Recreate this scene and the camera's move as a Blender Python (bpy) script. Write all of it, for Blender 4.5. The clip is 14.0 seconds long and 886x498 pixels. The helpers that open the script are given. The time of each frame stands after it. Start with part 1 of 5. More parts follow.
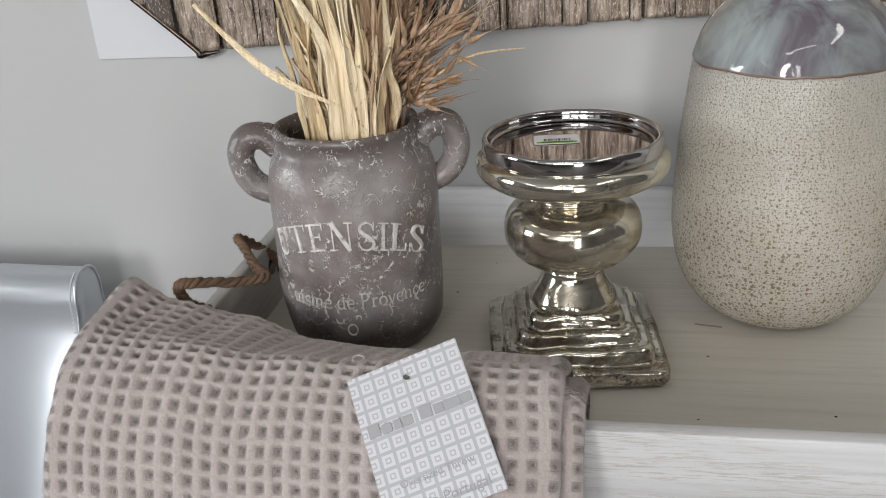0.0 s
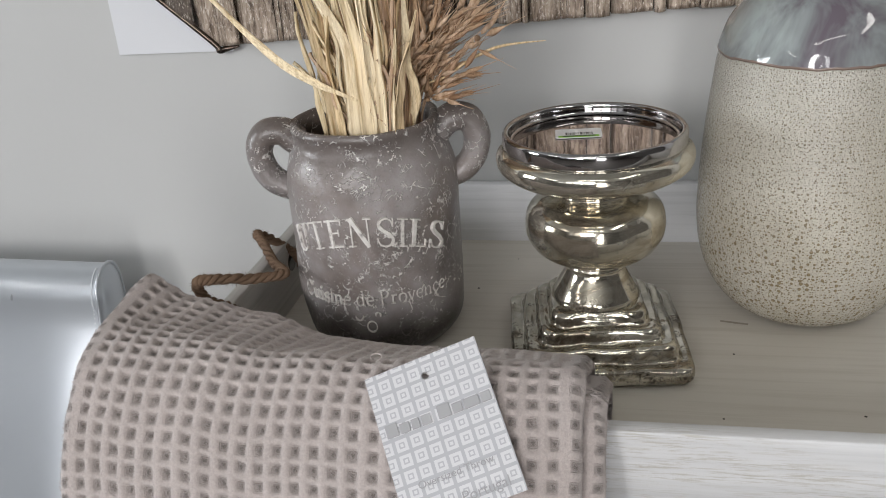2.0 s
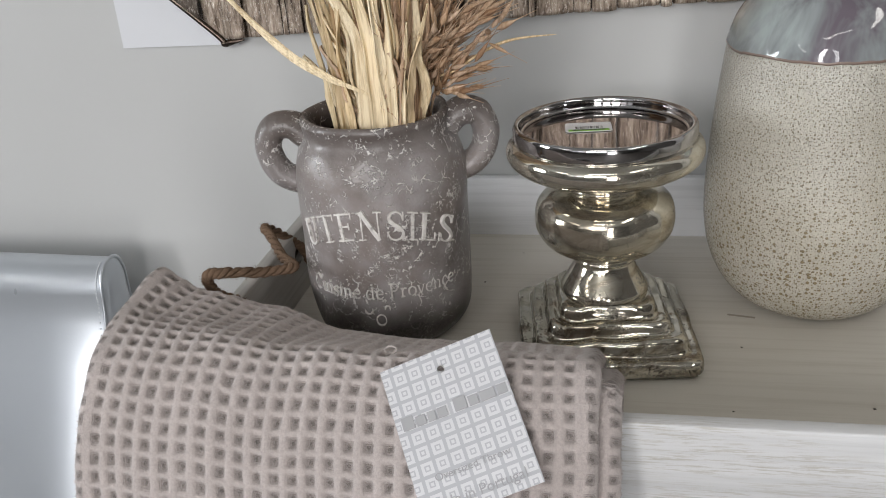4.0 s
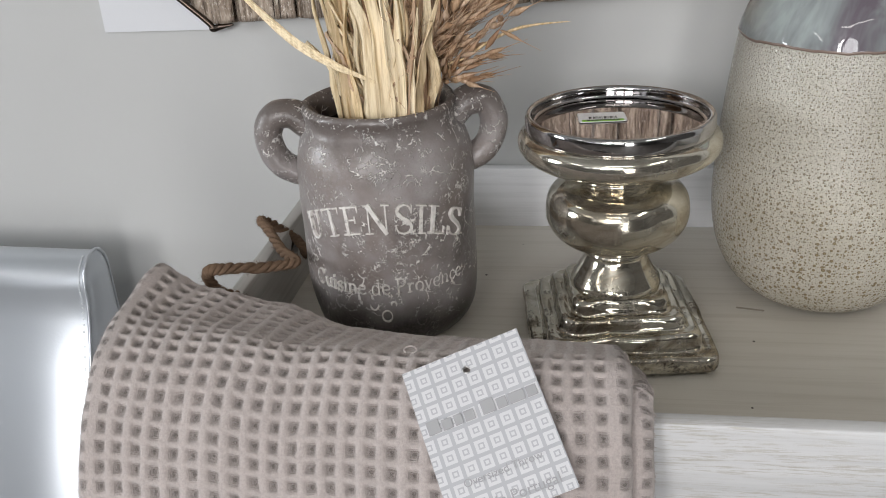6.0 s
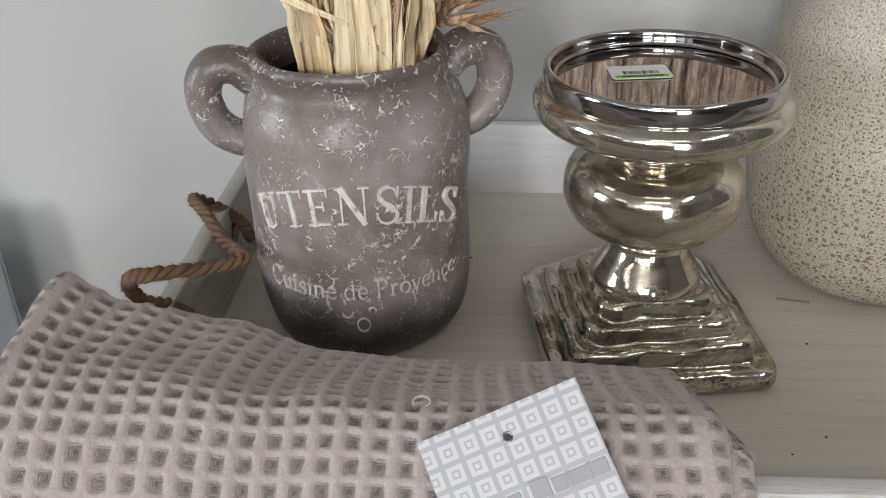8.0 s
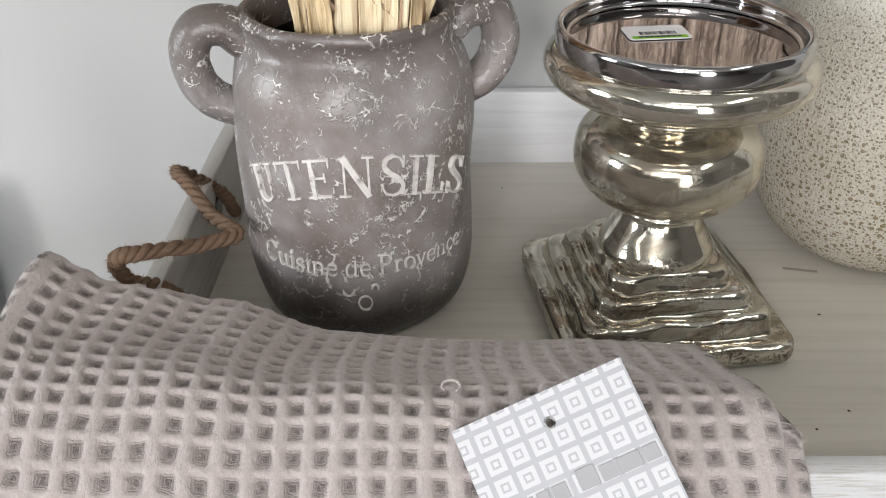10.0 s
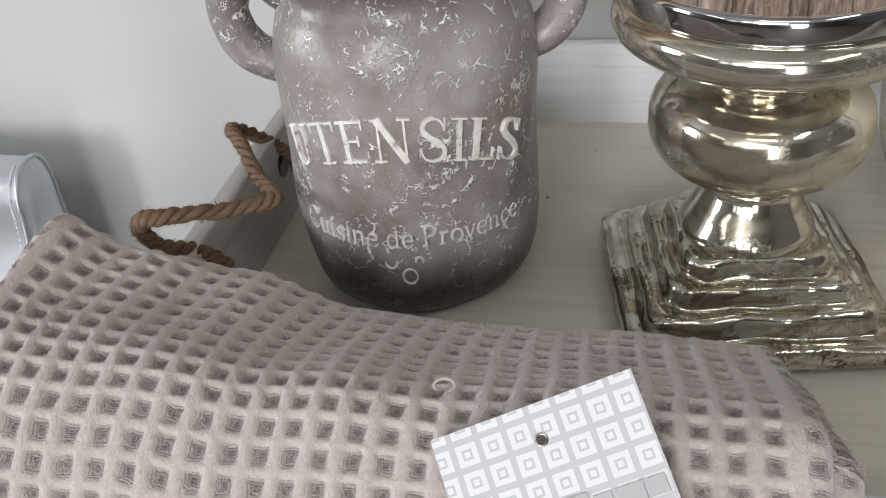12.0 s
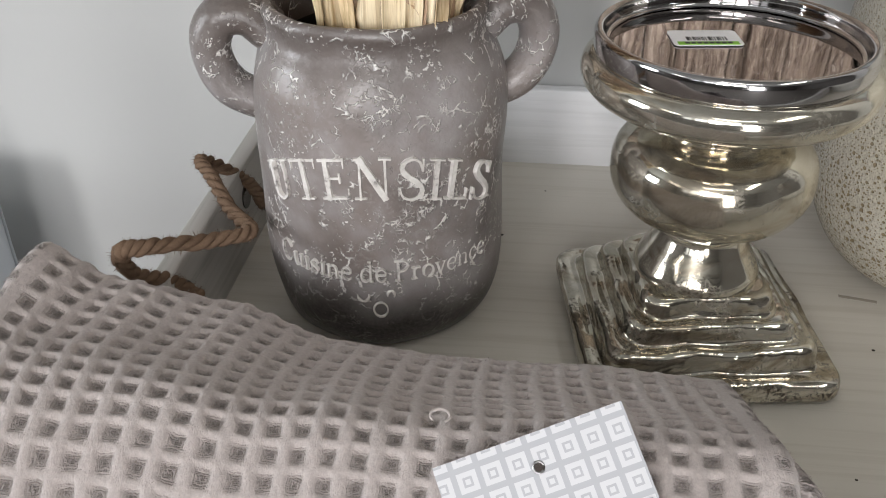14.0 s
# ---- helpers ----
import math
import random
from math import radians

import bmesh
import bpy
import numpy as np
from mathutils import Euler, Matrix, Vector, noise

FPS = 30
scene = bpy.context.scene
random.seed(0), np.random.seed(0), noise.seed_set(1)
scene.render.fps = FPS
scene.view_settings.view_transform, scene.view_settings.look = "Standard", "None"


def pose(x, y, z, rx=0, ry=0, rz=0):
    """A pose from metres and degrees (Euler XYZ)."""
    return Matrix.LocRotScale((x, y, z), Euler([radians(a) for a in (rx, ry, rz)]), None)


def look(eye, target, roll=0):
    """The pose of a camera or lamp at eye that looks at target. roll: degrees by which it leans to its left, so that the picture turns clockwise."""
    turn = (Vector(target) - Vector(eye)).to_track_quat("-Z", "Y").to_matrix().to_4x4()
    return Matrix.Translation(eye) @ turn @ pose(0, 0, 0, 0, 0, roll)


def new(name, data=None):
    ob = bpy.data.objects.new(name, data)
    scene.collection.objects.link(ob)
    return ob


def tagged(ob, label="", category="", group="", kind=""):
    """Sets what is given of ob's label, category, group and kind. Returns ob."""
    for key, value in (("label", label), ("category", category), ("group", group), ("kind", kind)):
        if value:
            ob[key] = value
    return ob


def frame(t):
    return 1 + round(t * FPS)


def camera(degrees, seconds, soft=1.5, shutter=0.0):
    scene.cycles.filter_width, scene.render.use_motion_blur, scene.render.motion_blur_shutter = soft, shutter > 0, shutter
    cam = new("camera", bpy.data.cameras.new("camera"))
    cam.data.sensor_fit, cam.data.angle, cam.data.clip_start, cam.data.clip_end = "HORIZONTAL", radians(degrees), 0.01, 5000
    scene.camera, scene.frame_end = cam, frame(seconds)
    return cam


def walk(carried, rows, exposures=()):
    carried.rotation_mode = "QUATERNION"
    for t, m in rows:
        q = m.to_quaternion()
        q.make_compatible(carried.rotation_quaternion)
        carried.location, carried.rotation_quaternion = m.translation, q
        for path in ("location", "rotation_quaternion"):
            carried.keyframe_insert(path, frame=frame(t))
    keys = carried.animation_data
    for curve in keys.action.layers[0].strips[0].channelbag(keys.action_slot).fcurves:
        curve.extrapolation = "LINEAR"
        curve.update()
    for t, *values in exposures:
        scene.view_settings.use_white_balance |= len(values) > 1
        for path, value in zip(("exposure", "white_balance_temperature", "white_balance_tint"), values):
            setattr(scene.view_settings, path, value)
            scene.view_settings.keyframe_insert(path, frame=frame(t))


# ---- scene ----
cam = camera(51.71, 14.0, 1.0)
PATH = [
    (0, (0.1919, -0.6150, 0.3461), (0.0058, 0.2818, -0.0552), -4.08),
    (0.5, (0.1890, -0.6107, 0.3410), (-0.0029, 0.2875, -0.0546), -4.09),
    (1, (0.1890, -0.6074, 0.3414), (-0.0090, 0.2880, -0.0576), -4.30),
    (1.5, (0.1907, -0.6072, 0.3432), (-0.0133, 0.2850, -0.0597), -4.56),
    (2, (0.1932, -0.6065, 0.3437), (-0.0189, 0.2828, -0.0615), -4.84),
    (2.5, (0.1924, -0.6081, 0.3455), (-0.0213, 0.2794, -0.0628), -4.98),
    (3, (0.1865, -0.6085, 0.3464), (-0.0207, 0.2791, -0.0650), -4.67),
    (3.5, (0.1831, -0.6103, 0.3448), (-0.0216, 0.2789, -0.0643), -4.60),
    (6, (0.1460, -0.5962, 0.3430), (-0.0156, 0.2933, -0.0845), -3.72),
    (6.5, (0.1227, -0.5633, 0.3267), (-0.0106, 0.3322, -0.0979), -3.06),
    (7, (0.1019, -0.5212, 0.3258), (0.0018, 0.3647, -0.1272), -2.19),
    (9.5, (0.0636, -0.4442, 0.3026), (0.0306, 0.4092, -0.2177), -1.29),
    (10, (0.0529, -0.4451, 0.3041), (0.0395, 0.4052, -0.2221), -0.61),
    (10.5, (0.0611, -0.4406, 0.3042), (0.0234, 0.4083, -0.2229), -0.78),
    (11, (0.0824, -0.4227, 0.3020), (-0.0297, 0.4157, -0.2315), -3.06),
    (11.5, (0.0956, -0.4080, 0.2979), (-0.0654, 0.4128, -0.2501), -4.53),
    (12, (0.1051, -0.3997, 0.2882), (-0.0872, 0.4037, -0.2754), -5.43),
    (12.5, (0.1037, -0.4054, 0.2875), (-0.0706, 0.3922, -0.2900), -4.18),
    (13, (0.0958, -0.4121, 0.2935), (-0.0472, 0.3956, -0.2785), -2.69),
    (13.5, (0.0862, -0.4151, 0.2982), (-0.0281, 0.4092, -0.2563), -1.24),
    (14, (0.0784, -0.4167, 0.3014), (-0.0171, 0.4191, -0.2393), -0.38),
]
LIGHT = [(0, -0.31), (3.5, -0.32), (6.0, -0.28), (6.5, -0.42), (7.0, -0.46), (9.5, 0.09), (11.0, 0.10), (12.5, 0.03), (14, -0.06)]
walk(cam, [(t, look(e, g, r)) for t, e, g, r in PATH], LIGHT)

# ---- world and lights ----
world = bpy.data.worlds.new("world")
scene.world = world
world.use_nodes = True
world.node_tree.nodes["Background"].inputs["Color"].default_value = (0.85, 0.92, 1.0, 1)
world.node_tree.nodes["Background"].inputs["Strength"].default_value = 1.0


def strip_lamp(x, y, z, sx, sy, watts, colour=(1.0, 0.98, 0.95)):
    data = bpy.data.lights.new("ceiling_tube", "AREA")
    data.shape, data.size, data.size_y, data.energy, data.color = "RECTANGLE", sx, sy, watts, colour
    ob = new("ceiling_tube", data)
    ob.matrix_world = pose(x, y, z)
    return ob


CEIL = 1.75
ROOM_Y = -3.6
LAMPS = [(-2.4, -2.4, 0.14, 1.2, 4), (1.3, -1.0, 0.14, 1.2, 5), (0.2, -2.0, 1.2, 0.14, 4)]
for lx, ly, sx, sy, watts in LAMPS:
    strip_lamp(lx, ly, CEIL - 0.075, sx, sy, watts)
# daylight in the openings of the shop window
PANES = [(-2.35, 0.62, 1.0), (-1.55, 0.62, 3), (-0.75, 0.62, 62), (0.05, 0.62, 20)]
PANE_Z0, PANE_Z1 = 0.75, 1.65
# added unseen opening, low in the front wall, made for a fill light
LOW_OPENING = (0.55, 1.15, -0.75, 1.2)
for px, pw, watts in PANES:
    data = bpy.data.lights.new("window_daylight", "AREA")
    data.shape, data.size, data.size_y, data.energy, data.color = "RECTANGLE", pw - 0.04, PANE_Z1 - PANE_Z0 - 0.04, watts, (0.985, 0.97, 0.975)
    ob = new("window_daylight", data)
    ob.matrix_world = look((px, ROOM_Y - 0.05, (PANE_Z0 + PANE_Z1) / 2), (px, 0.0, (PANE_Z0 + PANE_Z1) / 2))
# added fill lamp from the low front right, brightens chair and throw
data = bpy.data.lights.new("low_opening_fill", "AREA")
data.shape, data.size, data.size_y, data.energy, data.color = "RECTANGLE", LOW_OPENING[1] - LOW_OPENING[0] - 0.04, LOW_OPENING[3] - LOW_OPENING[2] - 0.04, 40, (0.985, 0.97, 0.975)
low_fill = new("low_opening_fill", data)
low_fill.matrix_world = look(((LOW_OPENING[0] + LOW_OPENING[1]) / 2, ROOM_Y - 0.05, (LOW_OPENING[2] + LOW_OPENING[3]) / 2), ((LOW_OPENING[0] + LOW_OPENING[1]) / 2, 0.0, (LOW_OPENING[2] + LOW_OPENING[3]) / 2))

# daylight in the window of the side wall
SIDE = (-1.40, -0.60, 0.25, 1.20)
data = bpy.data.lights.new("side_daylight", "AREA")
data.shape, data.size, data.size_y, data.energy, data.color = "RECTANGLE", SIDE[1] - SIDE[0] - 0.04, SIDE[3] - SIDE[2] - 0.04, 62, (0.90, 0.95, 1.0)
side_light = new("side_daylight", data)
side_light.matrix_world = look((-3.25, (SIDE[0] + SIDE[1]) / 2, (SIDE[2] + SIDE[3]) / 2), (0.0, (SIDE[0] + SIDE[1]) / 2, (SIDE[2] + SIDE[3]) / 2))


# ---- materials ----
def mat(name, base, rough=0.5, metal=0.0, spec=0.5):
    m = bpy.data.materials.new(name)
    m.use_nodes = True
    b = m.node_tree.nodes["Principled BSDF"]
    b.inputs["Base Color"].default_value = (*base, 1)
    b.inputs["Roughness"].default_value = rough
    b.inputs["Metallic"].default_value = metal
    b.inputs["Specular IOR Level"].default_value = spec
    return m


class Net:
    """Short hand for building a node net of a material."""

    def __init__(self, m):
        self.t = m.node_tree
        self.b = self.t.nodes["Principled BSDF"]
        self.coords = self.t.nodes.new("ShaderNodeTexCoord")

    def node(self, kind, ins=None, **attrs):
        n = self.t.nodes.new(kind)
        for k, v in attrs.items():
            setattr(n, k, v)
        for k, v in (ins or {}).items():
            if hasattr(v, "is_linked"):
                self.t.links.new(v, n.inputs[k])
            else:
                n.inputs[k].default_value = v
        return n

    def vec(self, scale=(1, 1, 1), rot=(0, 0, 0), space="Object"):
        return self.node("ShaderNodeMapping", {"Vector": self.coords.outputs[space], "Scale": scale, "Rotation": rot}).outputs[0]

    def noise(self, vector, scale, detail=4.0, rough=0.55, distort=0.0):
        return self.node("ShaderNodeTexNoise", {"Vector": vector, "Scale": scale, "Detail": detail, "Roughness": rough, "Distortion": distort}).outputs["Fac"]

    def ramp(self, fac, *stops):
        n = self.node("ShaderNodeValToRGB", {"Fac": fac})
        e = n.color_ramp.elements
        while len(e) < len(stops):
            e.new(0.5)
        for el, (p, c) in zip(e, stops):
            el.position, el.color = p, (*c, 1) if len(c) == 3 else c
        return n.outputs["Color"]

    def grey(self, fac, *stops):
        return self.ramp(fac, *[(p, (v, v, v)) for p, v in stops])

    def math(self, op, a, b=0.0):
        return self.node("ShaderNodeMath", {0: a, 1: b}, operation=op).outputs[0]

    def mix(self, fac, a, b, blend="MIX"):
        n = self.node("ShaderNodeMix", data_type="RGBA", blend_type=blend)
        for i, v in ((0, fac), (6, a), (7, b)):
            if hasattr(v, "is_linked"):
                self.t.links.new(v, n.inputs[i])
            else:
                n.inputs[i].default_value = (*v, 1) if i and len(v) == 3 else v
        return n.outputs[2]

    def put(self, name, out):
        self.t.links.new(out, self.b.inputs[name])

    def bump(self, height, strength=0.3, distance=0.001, after=None):
        ins = {"Height": height, "Strength": strength, "Distance": distance}
        if after is not None:
            ins["Normal"] = after
        n = self.node("ShaderNodeBump", ins).outputs[0]
        self.put("Normal", n)
        return n


def whitewashed(name, dark, light, along=(1, 0, 0), contrast=1.0):
    m = mat(name, light, 0.42)
    n = Net(m)
    s = (3, 90, 90) if along[0] else (90, 3, 90)
    grain = n.noise(n.vec(s), 1.6, 6, 0.65, 0.3)
    wide = n.noise(n.vec((1.2, 14, 14) if along[0] else (14, 1.2, 14)), 2.0, 3)
    base = n.ramp(grain, (0.33, dark), (0.52, light))
    base = n.mix(n.grey(wide, (0.35, 0.0), (0.75, 0.45 * contrast)), base, tuple(c * 0.86 for c in dark))
    worn = n.noise(n.vec((25, 260, 260) if along[0] else (260, 25, 260)), 1.0, 3, 0.6)
    base = n.mix(n.grey(worn, (0.66, 0.0), (0.75, 0.35 * contrast)), base, tuple(c * 0.6 for c in dark))
    n.put("Base Color", base)
    n.put("Roughness", n.grey(grain, (0.3, 0.55), (0.7, 0.36)))
    n.bump(grain, 0.25, 0.0006)
    return m


M_TRAY = whitewashed("whitewashed_board", (0.535, 0.502, 0.440), (0.605, 0.575, 0.515), contrast=0.4)
M_TRAY_WHITE = whitewashed("white_painted_board", (0.62, 0.62, 0.625), (0.72, 0.72, 0.73), contrast=0.35)
M_FRONT = mat("scrubbed_white_board", (0.66, 0.66, 0.66), 0.5)
_n = Net(M_FRONT)
_fleck = _n.noise(_n.vec((52, 900, 900)), 1.0, 4, 0.7)
_area = _n.noise(_n.vec((5, 46, 46)), 1.0, 3, 0.6)
_soft = _n.noise(_n.vec((3, 150, 150)), 1.0, 4, 0.6)
_white = _n.ramp(_soft, (0.35, (0.56, 0.565, 0.57)), (0.60, (0.65, 0.655, 0.66)))
_rub = _n.math("MULTIPLY", _n.grey(_fleck, (0.50, 0.0), (0.60, 1.0)), _n.grey(_area, (0.40, 0.05), (0.62, 0.75)))
_n.put("Base Color", _n.mix(_rub, _white, (0.42, 0.395, 0.34)))
_n.bump(_n.math("SUBTRACT", _soft, _rub), 0.3, 0.0006)
M_TRAY_SIDE = whitewashed("whitewashed_end_board", (0.40, 0.39, 0.36), (0.52, 0.50, 0.47), along=(0, 1, 0))


def plaster(name, c):
    m = mat(name, c, 0.75, spec=0.25)
    n = Net(m)
    big, fine = n.noise(n.vec(), 3.0, 3), n.noise(n.vec(), 260.0, 3)
    n.put("Base Color", n.mix(n.grey(big, (0.3, 0.0), (0.7, 1.0)), tuple(v * 0.97 for v in c), c))
    n.bump(fine, 0.12, 0.0006)
    return m


M_WALL = plaster("wall_paint", (0.485, 0.488, 0.482))
M_CEIL = plaster("ceiling_paint", (0.32, 0.32, 0.31))
# floor and far walls made dark to darken what the metal reflects
M_FLOOR = plaster("unseen_floor_dark", (0.09, 0.083, 0.077))
M_FAR = plaster("unseen_wall_dark", (0.10, 0.094, 0.09))


def stoneware():
    m = mat("weathered_grey_stoneware", (0.13, 0.115, 0.105), 0.6, spec=0.6)
    n = Net(m)
    v = n.vec()
    warp = n.node("ShaderNodeTexNoise", {"Vector": v, "Scale": 95.0, "Detail": 4.0}).outputs["Color"]
    bent = n.node("ShaderNodeVectorMath", {0: v, 1: n.node("ShaderNodeVectorMath", {0: warp, 3: 0.014}, operation="SCALE").outputs[0]}, operation="ADD").outputs[0]
    # white slip caught in broken hairline cracks, in loose clusters
    gaps = n.noise(n.vec((1, 1, 1), (0.7, 0.2, 1.1)), 190.0, 3, 0.6)
    white = None
    for scale, wide, cluster, turn, keep, hold in ((80.0, 0.050, 36.0, (1, 2, 0.4), 0.530, 0.46), (140.0, 0.062, 50.0, (0.2, 1.1, 2), 0.550, 0.46), (290.0, 0.090, 58.0, (2, 0.3, 1), 0.58, 0.44)):
        edge = n.node("ShaderNodeTexVoronoi", {"Vector": bent, "Scale": scale}, feature="DISTANCE_TO_EDGE").outputs["Distance"]
        patch = n.grey(n.noise(n.vec((1, 1, 1), turn), cluster, 3, 0.6), (keep, 0.0), (keep + 0.05, 1.0))
        one = n.math("MULTIPLY", n.math("MULTIPLY", n.grey(edge, (wide * 0.45, 1.0), (wide, 0.0)), patch), n.grey(gaps, (hold, 0.0), (hold + 0.06, 1.0)))
        white = one if white is None else n.math("MAXIMUM", white, one)
    dots = n.noise(v, 380.0, 3, 0.7)
    fleck = n.math("MULTIPLY", n.grey(dots, (0.60, 0.0), (0.63, 1.0)), n.grey(n.noise(n.vec((1, 1, 1), (2, 1, 0)), 44.0, 3), (0.52, 0.0), (0.60, 1.0)))
    white = n.math("MAXIMUM", white, fleck)
    cloud = n.noise(v, 18.0, 5, 0.6)
    base = n.ramp(cloud, (0.3, (0.100, 0.083, 0.076)), (0.5, (0.262, 0.236, 0.230)), (0.70, (0.405, 0.384, 0.386)))
    brown = n.grey(n.noise(n.vec((1, 1, 1), (0.3, 1.2, 2)), 13.0, 4, 0.6), (0.46, 0.0), (0.62, 0.55))
    base = n.mix(brown, base, (0.150, 0.110, 0.088))
    dust = n.math("MULTIPLY", n.grey(n.noise(v, 300.0, 5, 0.75), (0.52, 0.0), (0.64, 0.34)), n.grey(n.noise(n.vec((1, 1, 1), (1, 0, 2)), 24.0, 3), (0.42, 0.10), (0.60, 1.0)))
    base = n.mix(dust, base, (0.44, 0.42, 0.41))
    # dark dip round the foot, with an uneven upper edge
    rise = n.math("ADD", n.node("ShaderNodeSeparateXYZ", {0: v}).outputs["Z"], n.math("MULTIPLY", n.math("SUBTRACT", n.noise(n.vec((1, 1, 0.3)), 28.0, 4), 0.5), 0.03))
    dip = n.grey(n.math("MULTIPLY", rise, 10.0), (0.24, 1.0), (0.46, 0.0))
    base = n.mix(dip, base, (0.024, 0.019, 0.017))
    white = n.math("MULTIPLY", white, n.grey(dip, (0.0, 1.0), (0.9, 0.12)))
    # bare brown clay round the rim
    bare = n.grey(n.math("MULTIPLY", rise, 5.0), (0.71, 0.0), (0.83, 0.80))
    base = n.mix(bare, base, (0.075, 0.058, 0.049))
    grit = n.noise(v, 600.0, 3)
    base = n.mix(n.grey(grit, (0.35, 0.0), (0.7, 0.22)), base, (0.20, 0.18, 0.17))
    n.put("Base Color", n.mix(n.math("MULTIPLY", white, 0.9), base, (0.80, 0.77, 0.74)))
    n.put("Roughness", n.grey(cloud, (0.3, 0.27), (0.7, 0.40)))
    first = n.bump(n.noise(v, 60.0, 3, 0.5), 0.28, 0.0022)
    first = n.bump(grit, 0.3, 0.0007, first)
    n.bump(white, 0.8, 0.0012, first)
    return m


M_CROCK = stoneware()
M_LETTER = mat("raised_white_lettering", (0.60, 0.57, 0.53), 0.7)
_n = Net(M_LETTER)
_w = _n.noise(_n.vec(), 160.0, 4, 0.65)
_n.put("Base Color", _n.ramp(_w, (0.31, (0.20, 0.180, 0.170)), (0.43, (0.60, 0.57, 0.54)), (0.75, (0.78, 0.76, 0.73))))
_n.bump(_w, 0.3, 0.0006)
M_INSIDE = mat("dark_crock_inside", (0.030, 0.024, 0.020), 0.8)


def mercury(name, wear, wave, tone=1.0):
    m = mat(name, (0.74, 0.69, 0.58), 0.09, 1.0)
    n = Net(m)
    v = n.vec()
    patch = n.noise(v, 42.0, 4, 0.6, 0.3)
    spots = n.noise(v, 420.0, 5, 0.8, 0.3)
    film = n.noise(n.vec((1, 1, 2.2)), 26.0, 5, 0.6, 1.2)
    flake = n.math("MULTIPLY", n.grey(patch, (0.56 - wear, 0.0), (0.68 - wear, 1.0)), n.grey(spots, (0.50, 0.0), (0.53, 1.0)))
    pins = n.math("MULTIPLY", n.grey(n.noise(v, 900.0, 3, 0.7), (0.67, 0.0), (0.70, 1.0)), n.grey(n.noise(v, 30.0, 3), (0.54, 0.0), (0.62, 1.0)))
    flake = n.math("MAXIMUM", flake, pins)
    olive = n.grey(film, (0.50, 0.0), (0.62, 1.0))
    tint = n.ramp(n.noise(v, 14.0, 4), (0.3, (0.58 * tone, 0.54 * tone, 0.44 * tone)), (0.7, (0.74, 0.71, 0.63)))
    tint = n.mix(olive, tint, (0.45 * tone, 0.395 * tone, 0.31 * tone))
    n.put("Base Color", n.mix(flake, tint, (0.055, 0.042, 0.028)))
    n.put("Metallic", n.grey(flake, (0.0, 0.93), (1.0, 0.2)))
    n.put("Roughness", n.math("ADD", n.grey(flake, (0.0, 0.10), (1.0, 0.35)), n.math("MULTIPLY", olive, 0.05)))
    first = n.bump(n.noise(n.vec((1, 1, 1.6)), 26.0, 3, 0.5, 0.8), wave, 0.010)
    n.bump(n.noise(n.vec((1, 1, 2.0)), 120.0, 2), 0.05, 0.001, first)
    return m


M_MERC = mercury("mercury_glass", 0.01, 0.035)
# foot has more wear flecks, and a lower tint standing in for dark reflections
M_MERC_WORN = mercury("worn_mercury_glass", 0.028, 0.24, 0.80)
M_CHROME = mat("polished_chrome_rim", (0.52, 0.51, 0.51), 0.09, 1.0)
_n = Net(M_CHROME)
_n.bump(_n.noise(_n.vec(), 40.0, 2), 0.06, 0.004)
M_MIRROR = mat("mirrored_glass_plate", (0.34, 0.305, 0.295), 0.045, 1.0)
_n = Net(M_MIRROR)
_n.bump(_n.noise(_n.vec(), 30.0, 2), 0.03, 0.006)


